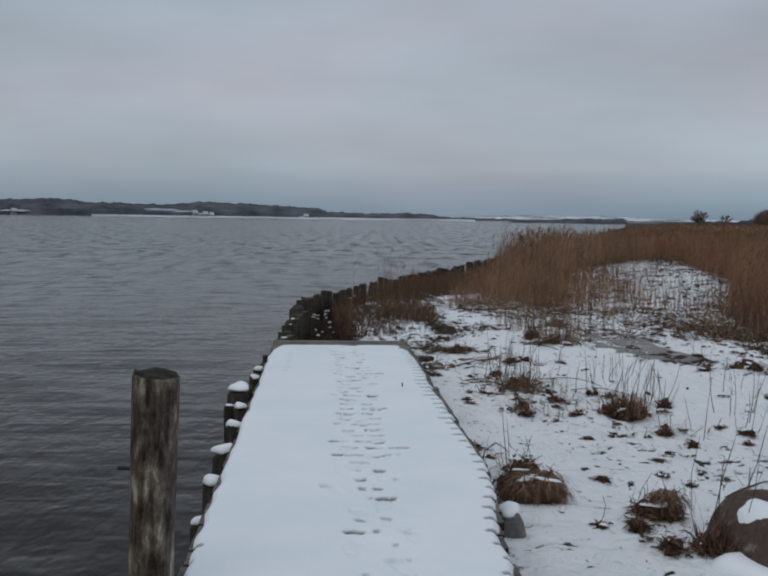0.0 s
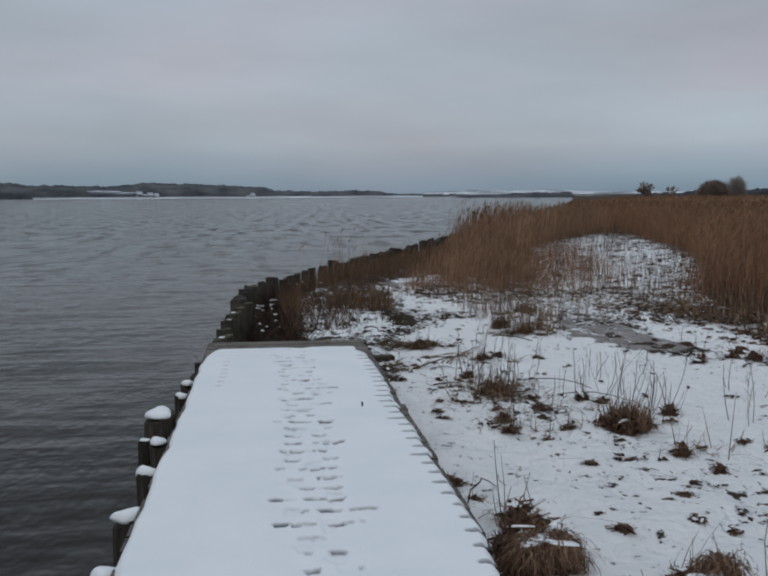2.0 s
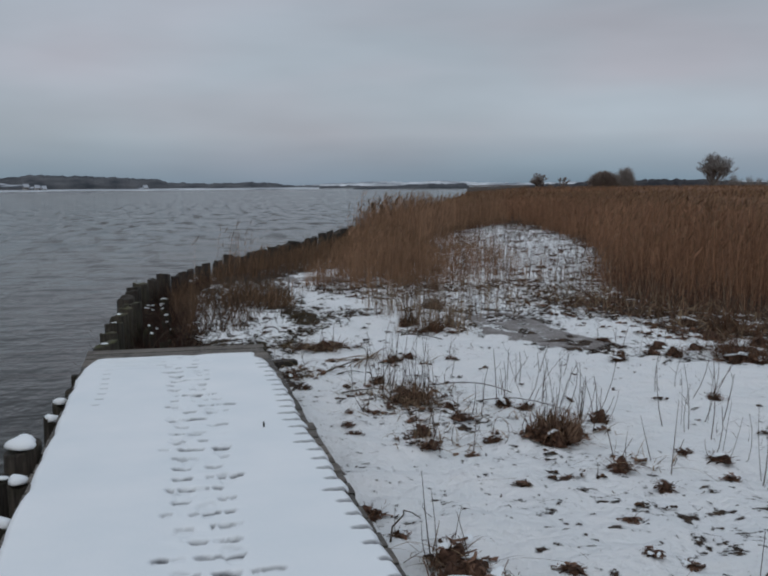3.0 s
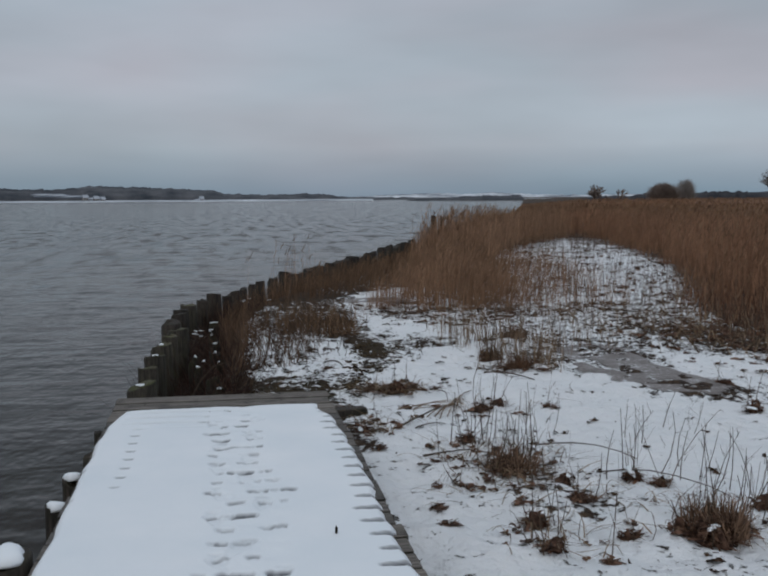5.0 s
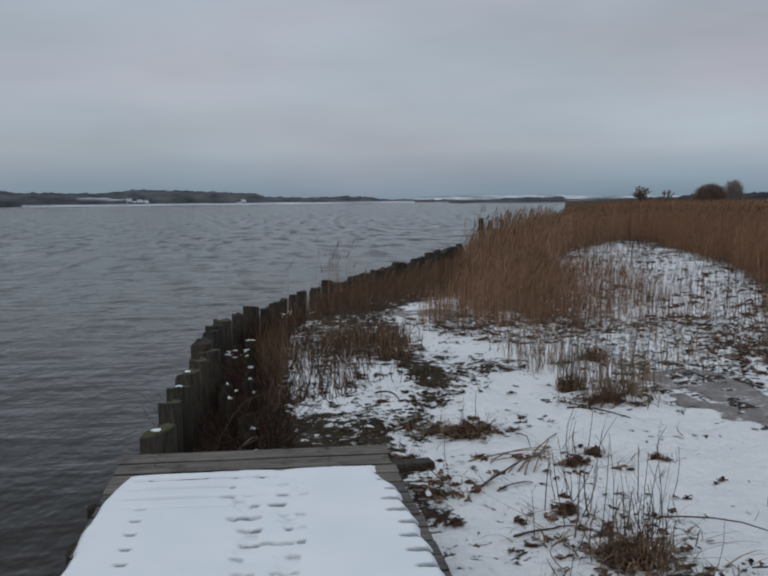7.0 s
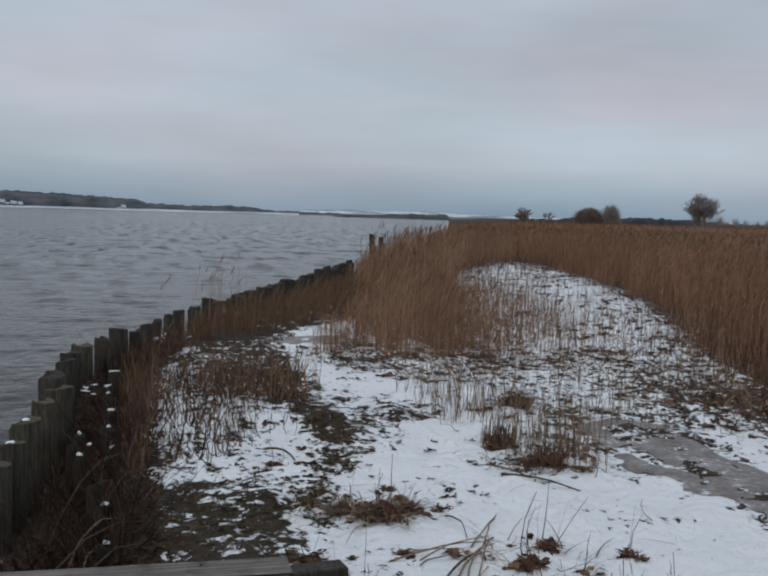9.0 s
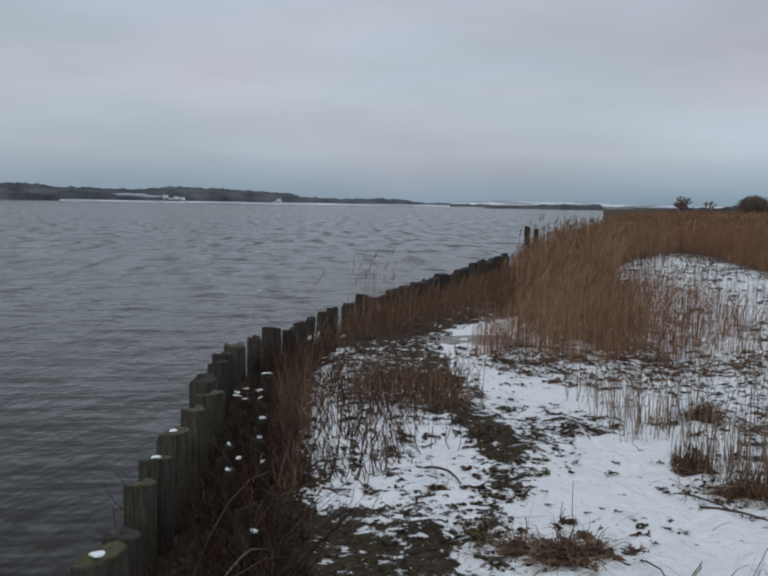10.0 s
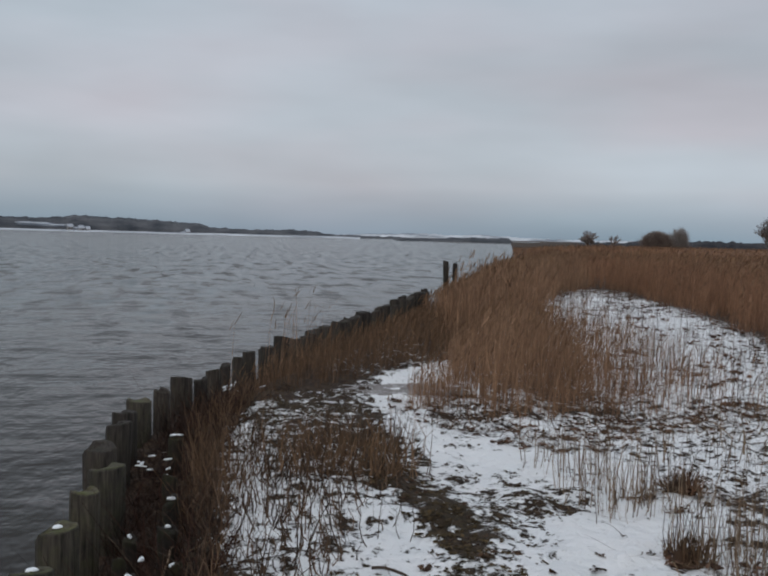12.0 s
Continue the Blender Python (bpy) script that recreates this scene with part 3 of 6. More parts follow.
# pressed marks: the snow slopes to a crease of painted shade where a plank ends
FEET = [(0.19, -5.74, 0.06, 1), (-0.12, -5.74, 0.05, 0.9), (0.33, -5.94, 0.07, 0.6), (0.14, -5.94, 0.07, 0.9), (0.02, -5.94, 0.03, 0.5), (0.06, -5.74, 0.05, 0.6), (0.12, -5.18, 0.06, 0.9), (0.01, -4.8, 0.06, 0.6),
        (-0.02, -4.99, 0.06, 0.5), (0.0, -4.62, 0.06, 0.6), (-0.02, -4.42, 0.05, 0.9), (0.05, -4.05, 0.1, 0.8), (0.23, -4.05, 0.07, 0.9), (0.28, -4.62, 0.05, 0.7), (0.1, -3.3, 0.08, 0.9), (0.07, -3.1, 0.06, 0.5),
        (0.35, -2.9, 0.06, 0.6), (0.14, -2.52, 0.05, 0.7), (0.13, -1.35, 0.06, 0.9), (-0.05, -1.54, 0.08, 0.7), (0.19, -2.13, 0.04, 0.5), (-0.01, -3.84, 0.05, 0.5), (0.13, -3.84, 0.04, 0.5), (0.18, -5.38, 0.05, 0.6),
        (0.05, -5.56, 0.05, 0.5), (-0.03, -4.22, 0.04, 0.5), (0.15, -4.4, 0.04, 0.4), (-0.03, -2.7, 0.04, 0.5), (-0.04, -7.74, 0.07, 1), (0.14, -7.13, 0.06, 1), (0.19, -7.2, 0.03, 0.9), (0.0, -7.5, 0.04, 0.5), (0.12, -6.95, 0.04, 0.6),
        (0.03, -6.95, 0.03, 0.5), (0.03, -6.7, 0.04, 0.6), (0.15, -6.5, 0.05, 0.7), (0.17, -6.2, 0.05, 0.8), (-0.1, -6.15, 0.05, 0.8), (-0.14, -1.15, 0.06, 0.5), (0.16, -1.15, 0.04, 0.6), (0.02, -1.74, 0.04, 0.6), (0.0, -1.93, 0.05, 0.7), (0.16, -1.93, 0.05, 0.5)]
for k in range(170):
    FEET.append(((0.0 if k % 2 else 0.19) + rng.normal(0, 0.06), -0.8 - (5.8 if k < 110 else 12) * rng.random(), 0.016 + 0.03 * rng.random(), 0.15 + 0.45 * rng.random()))
# shade painted into the snow colour at notches, prints and joints, besides trodden grey
crease_shade = np.clip((half + 0.006 - np.abs(off_gap)) / 0.012, 0, 1) * np.clip(wedge * 6, 0, 1)
crumb, grit, frayed = value_noise(SX, SY, 0.028, 60), value_noise(SX, SY, 0.03, 62), value_noise(SX, SY, 0.05, 61)
wander = 0.012 * (value_noise(SX, SY, 0.035, 63) - 0.5)
# shallow shoe prints, two rows, with a low rim of pushed-up snow
steps_rng = np.random.default_rng(77)
for k in range(46):
    px, py = 0.08 + (0.1 if k % 2 else -0.09) + steps_rng.normal(0, 0.045), -12.6 + 0.255 * k + steps_rng.normal(0, 0.06)
    turn = steps_rng.normal(0, 0.22)
    du, dv = (SX - px) * math.cos(turn) + (SY - py) * math.sin(turn), (SY - py) * math.cos(turn) - (SX - px) * math.sin(turn)
    shape = np.sqrt((du / (0.048 - 0.012 * np.clip(-dv / 0.1, -1, 1))) ** 2 + (dv / 0.135) ** 2) + 0.6 * (frayed - 0.5)
    print_in = 1 - step(shape, 0.8, 1.05)
    SZ -= (0.006 + 0.006 * steps_rng.random()) * print_in * (0.7 + 0.6 * grit)
    toe = print_in * step(dv, 0.045, 0.1)
    crease_shade = np.maximum(crease_shade, 0.25 * steps_rng.random() * toe * grit * 1.6 + 0.03 * print_in)
tilts = iter(steps_rng.normal(0, 0.11, 400))
for fx, fy, hw, deep in FEET:
    u = np.abs(SX - fx) / (0.82 * hw)
    v = SY - edges[np.argmin(np.abs(edges - fy))] + next(tilts) * (SX - fx) + 0.004 * np.sin(60 * (SX - fx) + 9 * fy) + wander + 0.010 * u * u
    ends = 1 - step(u + 0.25 * np.abs(v) / 0.05, 0.75, 1.2)
    well = np.minimum(np.clip((v + 0.062) / 0.058, 0, 1), np.clip((0.034 - v) / 0.022, 0, 1))
    rough = 0.7 + 0.6 * crumb
    SZ -= ends * (0.008 + 0.016 * deep) * well * rough
    crease_shade = np.maximum(crease_shade, ends * np.minimum(1, 1.25 * deep) * (0.12 * well + 0.95 * np.clip(1.25 - 1.25 * np.abs(v - 0.014) / 0.017, 0, 1)) * rough)
SZ = np.where((inset > 0.3) & (wedge <= 0), np.maximum(SZ, 0.004), SZ)
# slight dashes along the lake edge and melted joints near the end, both painted dark
lane = -0.57 + 0.03 * (value_noise(SY, SY * 0, 0.3, 56) - 0.5) + 0.10 * step(SY, -1.3, -0.5)
side = (1 - step(np.abs(SX - lane), 0.012, 0.04 + 0.12 * step(SY, -1.3, -0.5))) * step(SY, -2.85, -2.55)
SZ -= 0.016 * np.clip(1 - np.abs(off_gap) / 0.035, 0, 1) * side
joint = step(SY, -1.38, -1.08) * step(SX, -0.72, -0.55) * (1 - step(SX + 0.35 * value_noise(SX * 0, SY, 0.2, 58), -0.1, 0.25)) * step(value_noise(SX, SY, 0.22, 59), 0.2, 0.4)
SZ -= 0.052 * np.clip((0.034 - np.abs(off_gap)) / 0.022, 0, 1) * joint
crease_shade = np.maximum(crease_shade, np.clip(1 - np.abs(off_gap - 0.008) / 0.02, 0, 1) * np.maximum(0.9 * side, joint))
cell = (SZ[:-1, :-1] + SZ[1:, :-1] + SZ[:-1, 1:] + SZ[1:, 1:]) / 4 > -0.005
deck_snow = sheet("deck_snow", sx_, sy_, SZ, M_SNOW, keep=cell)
deck_snow.data.attributes.new("crease_shade", "FLOAT", "POINT").data.foreach_set("value", np.clip(crease_shade, 0, 1).astype(np.float32).ravel())
tagged(deck_snow, "smooth fresh snow with a line of footprints on the jetty", "snow", kind="stuff")


# ---- piles and posts ----
def round_timber(r, low, top, seed, slant=0.02, rings=7, segs=18, notch=0.0):
    """A rough log standing upright, with a worn top."""
    g = np.random.default_rng(seed)
    bm = bmesh.new()
    lobes = [(k, g.normal(0, 0.035 / k), g.random() * 6.3) for k in (2, 3, 5)]
    tilt, lean = g.normal(0, slant, 2), g.normal(0, 0.012, 2)
    split, bite = g.random() * 6.3, 2.5 + g.normal(0, 0.3)
    loops = []
    levels = list(np.linspace(low, top - 0.012, rings)) + [top]
    for n, z in enumerate(levels):
        loop = []
        for k in range(segs):
            a = 2 * math.pi * k / segs
            rr = r * (1 + sum(s * math.cos(m * a + p) for m, s, p in lobes) + 0.02 * math.sin(5 * z + 2 * a + seed))
            if abs((a - split + math.pi) % (2 * math.pi) - math.pi) < 0.2:
                rr *= 0.93
            if n == len(levels) - 1:
                rr *= 0.93
            x, y = rr * math.cos(a) + lean[0] * (z - top), rr * math.sin(a) + lean[1] * (z - top)
            dz = (tilt[0] * math.cos(a) + tilt[1] * math.sin(a) + g.normal(0, 0.003)) if n >= len(levels) - 2 else 0
            if n >= len(levels) - 2 and abs(a - bite) < 0.75:
                dz -= notch * (0.7 + 0.6 * g.random())
            loop.append(bm.verts.new((x, y, z + dz)))
        loops.append(loop)
    for a, b in zip(loops[:-1], loops[1:]):
        for k in range(segs):
            bm.faces.new((a[k], a[(k + 1) % segs], b[(k + 1) % segs], b[k]))
    inner = [bm.verts.new(((v.co.x * 0.62), (v.co.y * 0.62), v.co.z - 0.006 + g.normal(0, 0.006))) for v in loops[-1]]
    for k in range(segs):
        bm.faces.new((loops[-1][k], loops[-1][(k + 1) % segs], inner[(k + 1) % segs], inner[k])).material_index = 1
    bm.faces.new(inner).material_index = 1
    return bm


def snow_dome(rx, ry, h, seed):
    bm = bmesh.new()
    g = np.random.default_rng(seed)
    p = g.random() * 6.3
    segs, loops = 16, []
    for j in range(6):
        f = j / 5
        rad, z = math.cos(f * math.pi / 2) ** 0.6, math.sin(f * math.pi / 2) * h
        if j == 5:
            break
        loops.append([bm.verts.new((rx * rad * math.cos(2 * math.pi * k / segs) * (1 + 0.14 * math.cos(3 * 6.28 * k / segs + p) + 0.08 * math.cos(5 * 6.28 * k / segs - p)), ry * rad * math.sin(2 * math.pi * k / segs) * (1 + 0.14 * math.cos(2 * 6.28 * k / segs + p)), z * (1 + 0.25 * math.cos(6.28 * k / segs + 2 * p)))) for k in range(segs)])
    for a, b in zip(loops[:-1], loops[1:]):
        for k in range(segs):
            bm.faces.new((a[k], a[(k + 1) % segs], b[(k + 1) % segs], b[k]))
    tip = bm.verts.new((0, 0, h))
    for k in range(segs):
        bm.faces.new((loops[-1][k], loops[-1][(k + 1) % segs], tip))
    bm.faces.new(loops[0][::-1])
    return bm


pile_count = 0


def make_pile(x, y, r, top, cap=0.0, low=-2.3, mossy=False, off=(0, 0), rise=None, group="piles along the bank"):
    """A bank pile; cap is the radius of the snow lying on it."""
    global pile_count
    past = group == "piles along the bank" and y > 1.5
    pile_count += 1
    ob = tagged(hollow("pile", x, y, top), "", "pile", group)
    log = part("log", round_timber(r, low - top, 0.0, 100 + pile_count, slant=0.016, rings=5, notch=(0.02 + 0.045 * rng.random()) if past else 0.0), M_PILE_SIDE if mossy else M_PILE, ob, smooth=True)
    log.data.materials.append(M_PILE_TOP if mossy else M_PILE)
    if cap:
        c = part("snow_cap", snow_dome(cap * 0.93, cap * 0.93 * (0.8 + 0.2 * (pile_count % 3) / 2), rise or ((0.010 + cap * 0.5) if cap > 0.057 else 0.014), 300 + pile_count), M_SNOW, ob, "white snow cap", smooth=True)
        c.matrix_basis = pose(off[0], off[1], 0.0)
        tagged(ob, "round dark wooden bank pile with snow on top")
    else:
        tagged(ob, "round weathered wooden bank pile with mossy worn top" if mossy else "round dark wet wooden bank pile in the lake")
    return ob


# beside the jetty, capped with snow
for x, y, r, top, cap in ((-0.945, -3.66, 0.11, 0.0, 0.10), (-0.885, -4.29, 0.06, -0.04, 0.06), (-0.872, -4.98, 0.07, -0.05, 0.075), (-0.868, -5.76, 0.088, -0.06, 0.09),
                          (-0.852, -6.56, 0.07, -0.06, 0.075), (-0.838, -7.35, 0.055, -0.06, 0.06), (-0.865, -2.2, 0.065, -0.05, 0.06), (-0.865, -2.8, 0.06, -0.04, 0.06),
                          (-0.855, -0.85, 0.06, -0.09, 0.0), (-0.855, -1.5, 0.055, -0.10, 0.0), (-0.99, -4.15, 0.05, -0.05, 0.04)):
    make_pile(x, y, r, top, cap, group="piles beside the jetty")
make_pile(-0.70, 0.17, 0.142, -0.10, 0.125, off=(0.008, -0.022), rise=0.03)
# past the jetty's end
for x, y, r, top, mossy, cap in ((-0.73, 1.05, 0.135, -0.11, True, 0.05), (-0.77, 1.88, 0.11, -0.29, False, 0), (-0.79, 2.68, 0.108, -0.22, True, 0), (-0.74, 3.02, 0.118, -0.15, True, 0.036),
                                 (-0.71, 3.72, 0.127, -0.13, True, 0.032), (-0.66, 4.66, 0.105, -0.15, True, 0), (-0.59, 5.48, 0.145, -0.18, True, 0), (-0.71, 6.1, 0.138, -0.15, False, 0)):
    make_pile(x, y, r, top, cap, mossy=mossy)
for x, y, r, top in ((-0.64, 7.15, 0.122, -0.16), (-0.64, 7.75, 0.125, -0.16), (-0.55, 8.45, 0.137, -0.16), (-0.34, 9.13, 0.095, -0.16), (-0.14, 9.95, 0.13, -0.14), (0.09, 10.2, 0.085, -0.19),
                     (0.24, 11.0, 0.09, -0.2), (0.41, 11.6, 0.085, -0.2), (0.61, 12.3, 0.08, -0.18), (0.8, 12.85, 0.1, -0.16), (1.11, 13.45, 0.105, -0.15)):
    make_pile(x, y, r, top, 0, mossy=(top == -0.16 and r > 0.13))
y = 14.0
while y < 31:
    make_pile(float(shore(y)) + rng.normal(0, 0.05), y, 0.12 + 0.02 * rng.random(), -0.16 + rng.normal(0, 0.04), low=-2.2)
    y += 0.42 + 0.2 * rng.random()
make_pile(9.64, 36.5, 0.12, 0.72, low=-2.2)
make_pile(10.2, 37.2, 0.10, 0.62, low=-2.2)
# rotten inner stakes
for x, y, r, top, cap in ((-0.09, 5.05, 0.06, -0.33, 0.055), (-0.09, 4.4, 0.07, -0.35, 0.035), (-0.02, 3.6, 0.055, -0.35, 0.06), (-0.33, 4.3, 0.05, -0.38, 0.035), (-0.36, 3.85, 0.045, -0.38, 0),
                          (-0.28, 3.52, 0.05, -0.38, 0.045), (-0.1, 2.5, 0.075, -0.33, 0), (-0.03, 2.14, 0.05, -0.38, 0.05), (0.0, 1.35, 0.055, -0.38, 0.035), (-0.28, 0.95, 0.05, -0.42, 0.045), (-0.13, 7.5, 0.07, -0.36, 0.11), (-0.13, 5.9, 0.065, -0.36, 0)):
    ob = tagged(hollow("stake", x, y, top), "black rotten wooden stake with a dab of snow" if cap else "black rotten bare wooden stake", "stake", "inner row of stakes")
    log = part("log", round_timber(r, -1.2, 0.0, int(1000 * (y + 3)), rings=4, segs=12, notch=0.03), M_BLACK, ob, smooth=True)
    log.data.materials.append(M_BLACK)
    if cap:
        dab = part("snow_cap", snow_dome(cap * 0.62, cap * 0.34, 0.020, int(900 * (y + 3))), M_SNOW, ob, "white snow cap", smooth=True)
        dab.matrix_basis = pose(0, 0, 0, rng.normal(0, 8), rng.normal(0, 8), rng.normal(0, 30))

# snow lodged in the weeds between the piles
for cx_, cy_, cz_, n in ((-0.30, 6.05, -0.34, 9), (0.55, 10.4, -0.32, 9), (-0.2, 3.75, -0.4, 2)):
    ob = tagged(hollow("snow_clump", cx_, cy_, cz_), "small lumps of snow lodged in dead weeds", "snow")
    for k in range(n):
        lump = part("lump", snow_dome(0.012 + 0.05 * rng.random() ** 2, 0.008 + 0.010 * rng.random(), 0.012, int(500 + 17 * cy_ + k)), M_SNOW, ob, smooth=True)
        lump.matrix_basis = pose(rng.normal(0, 0.12), rng.normal(0, 0.2), rng.normal(0, 0.03), rng.normal(0, 15), rng.normal(0, 15), 360 * rng.random())

mooring = tagged(hollow("mooring_post", -0.855, -8.6, 0.935), "tall round weathered mooring post with flaking bark", "post")
log = part("log", round_timber(0.092, -3.2, 0.0, 77, 0.008, rings=24, segs=28), M_POST, mooring, smooth=True)
mooring.matrix_basis = mooring.matrix_basis @ pose(0, 0, 0, 0, 3.0, 0)
log.data.materials.append(M_BLACK)
bm = bmesh.new()
bmesh.ops.create_cone(bm, cap_ends=True, segments=10, radius1=0.008, radius2=0.008, depth=0.06, matrix=pose(-0.105, 0.0, -0.385, 0, 90, 0))
part("bolt", bm, M_METAL, log, "rusty iron bolt")
stub = tagged(hollow("post_stub", 0.80, -8.03, -0.2), "short sawn tan wooden post beside the jetty", "post")
log = part("log", round_timber(0.05, -0.5, 0.0, 5, rings=4, segs=14), M_POST, stub, smooth=True)
log.data.materials.append(M_PLANK)
block = tagged(hollow("timber_block", 1.12, 0.55, -0.36, 8), "dark sawn timber offcut half in the snow", "timber")
make_beam("block", block, -0.22, 0.15, -0.07, 0.07, -0.05, 0.07, M_PILE)


# ---- stones ----
def blob(rx, ry, rz, seed, rough=0.16, segs=28, rings=18, flat=0.0):
    bm = bmesh.new()
    bmesh.ops.create_uvsphere(bm, u_segments=segs, v_segments=rings, radius=1)
    off = Vector((seed * 3.1, seed * 1.7, seed))
    for v in bm.verts:
        d = 1 + rough * noise.noise(v.co * 1.3 + off) * 1.6 + rough * 0.35 * noise.noise(v.co * 4 + off)
        c = v.co * d
        if flat and c.z > flat:
            c.z = flat + (c.z - flat) * 0.25
        v.co = (c.x * rx, c.y * ry, c.z * rz)
    return bm


def rough_block(rx, ry, rz, seed):
    """A boulder with steep shoulders, a broad uneven top and worn edges."""
    bm = bmesh.new()
    bmesh.ops.create_uvsphere(bm, u_segments=40, v_segments=26, radius=1)
    off = Vector((seed * 3.1, seed * 1.7, seed))
    for v in bm.verts:
        x, y, z = v.co
        swell = (abs(x) ** 3.2 + abs(y) ** 3.2 + abs(z) ** 3.2) ** (-1 / 3.2)
        d = swell * (1 + 0.16 * noise.noise(v.co * 1.2 + off) + 0.05 * noise.noise(v.co * 3.5 + off) + 0.02 * noise.noise(v.co * 9 + off))
        lean = 1 - 0.14 * max(z * d, 0)
        top = z * d
        if top > 0.3:
            top -= 0.16 * max(0.0, 1 - (x * x + y * y) * 2.2)
        v.co = (x * d * lean * rx, y * d * lean * ry, top * rz)
    return bm


boulder = tagged(hollow("boulder", 2.55, -6.92, -0.455, 10), "large brown boulder with snow lying on its flat top", "boulder")
boulder.matrix_basis = boulder.matrix_basis @ pose(0, 0, 0, 13, 3, 0)
part("rock", rough_block(0.43, 0.42, 0.40, 3), M_BOULDER, boulder, smooth=True)
bm = rough_block(0.43, 0.42, 0.40, 3)


def on_patch(c):
    """How far a point of the rock lies inside the patch of snow, 0 at its rim."""
    return 1 - math.hypot((c.x - 0.05) / 0.40, (c.y + 0.06 + 0.15 * c.x) / 0.21) + 0.16 * noise.noise(c * 8)


bmesh.ops.subdivide_edges(bm, edges=[e for e in bm.edges if e.verts[0].co.z > 0.1 and e.verts[1].co.z > 0.1], cuts=2, use_grid_fill=True)
bmesh.ops.delete(bm, geom=[f for f in bm.faces if f.calc_center_median().z < 0.12 or on_patch(f.calc_center_median()) < -0.05], context="FACES")
for v in bm.verts:
    v.co.z += 0.030 * min(1.0, max(0.0, on_patch(v.co) * 3)) ** 0.6 - 0.004
part("snow_patch", bm, M_SNOW, boulder, "white snow patch", smooth=True)
drift = part("snow_drift", snow_dome(0.24, 0.18, 0.10, 12), M_SNOW, smooth=True)
drift.matrix_basis = pose(2.22, -7.24, -0.42, 0, 0, -25)
tagged(drift, "small snow drift heaped against the boulder", "snow", kind="stuff")
stone = tagged(hollow("stone", 0.965, -6.62, -0.36, 20), "grey rounded field stone with a snow cap beside the jetty", "stone")
stone.matrix_basis = stone.matrix_basis @ pose(0, 0, -0.085, 3, -2, 0)
part("rock", blob(0.088, 0.12, 0.26, 8, 0.06), M_STONE, stone, smooth=True)
ob = part("snow_cap", snow_dome(0.070, 0.085, 0.05, 4), M_SNOW, stone, "white snow cap", smooth=True)
ob.matrix_basis = pose(-0.015, 0.01, 0.215, 0, -6, 0)


# ---- reeds and weeds ----
def ribbons(base, tip, width, bend=0.0, k=3, yaw=None, taper=0.35):
    """Rims of n curved ribbons from base to tip."""
    n = len(base)
    yaw = rng.random(n) * math.pi if yaw is None else yaw
    side = np.stack([np.cos(yaw), np.sin(yaw), 0 * yaw], -1) * (np.asarray(width) * np.ones(n))[:, None] / 2
    out = np.empty((n, k, 2, 3))
    sag = rng.normal(0, 1, (n, 3)) * (np.asarray(bend) * np.ones(n))[:, None]
    sag[:, 2] *= 0.3
    for i in range(k):
        f = i / (k - 1)
        mid = base * (1 - f) + tip * f + sag * (4 * f * (1 - f))
        w = 1 - (1 - taper) * f
        out[:, i, 0], out[:, i, 1] = mid - side * w, mid + side * w
    return out


def shore_rise(x, y):
    """Reeds stand short along the water and taller inland."""
    return 0.3 + 0.7 * step(x - shore(y), 0.0, 2.5 + 0.075 * np.asarray(y))


def reeds(name, x, y, height, width, label, plumes=0.6, leaves=1.0, lean=0.10, base_up=0.0, wind=(0.05, 0.02), material=None):
    """A stand of dry reeds: stems, leaves and dark plumes as three meshes under one thing."""
    n = len(x)
    z = ground_z(x, y)
    h = height * np.ones(n)
    base = np.stack([x, y, z + base_up * h - 0.02], -1)
    lean = np.where(rng.random(n) < 0.10, 4 * lean, lean)
    bent = np.where(lean > np.min(lean), 0.75, 1.0)
    tip = np.stack([x + (wind[0] + rng.normal(0, 1, n) * lean) * h, y + (wind[1] + rng.normal(0, 1, n) * lean) * h, z + h * bent], -1)
    top = tagged(hollow(name, float(np.mean(x)), float(np.mean(y)), float(np.mean(z))), label, "reeds", kind="stuff")
    inv = top.matrix_basis.inverted()
    made = [strips(ribbons(base, tip, width, 0.03 * h, 3), "stems", material or M_REED)]
    m = int(n * leaves)
    pick = rng.integers(0, n, m)
    f = (0.25 + 0.65 * rng.random(m))[:, None]
    lb = base[pick] * (1 - f) + tip[pick] * f
    a = rng.random(m) * 6.3
    ll = (0.16 + 0.22 * rng.random(m)) * np.minimum(h[pick], 1.6)
    lt = lb + np.stack([np.cos(a) * ll * 0.45 + 0.08 * ll, np.sin(a) * ll * 0.45, ll * (0.75 - 0.6 * rng.random(m))], -1)
    w = np.asarray(width) * np.ones(n)
    made.append(strips(ribbons(lb, lt, w[pick] * 1.5, 0.03, 3, taper=0.1), "leaves", material or M_REED))
    pick = rng.permutation(n)[: int(n * plumes)]
    if len(pick):
        pb = tip[pick]
        pt = pb + np.stack([rng.normal(0.05, 0.04, len(pick)), rng.normal(0.0, 0.04, len(pick)), 0.10 + 0.08 * rng.random(len(pick))], -1)
        made.append(strips(ribbons(pb, pt, np.maximum(w[pick] * 2.0, 0.013), 0.008, 3, taper=0.3), "plumes", M_PLUME))
    for ob in made:
        ob.parent, ob.matrix_parent_inverse = top, inv
    return top


def scatter(x0, x1, y0, y1, per_m2, inside):
    n = int((x1 - x0) * (y1 - y0) * per_m2)
    x, y = x0 + (x1 - x0) * rng.random(n), y0 + (y1 - y0) * rng.random(n)
    ok = inside(x, y)
    return x[ok], y[ok]


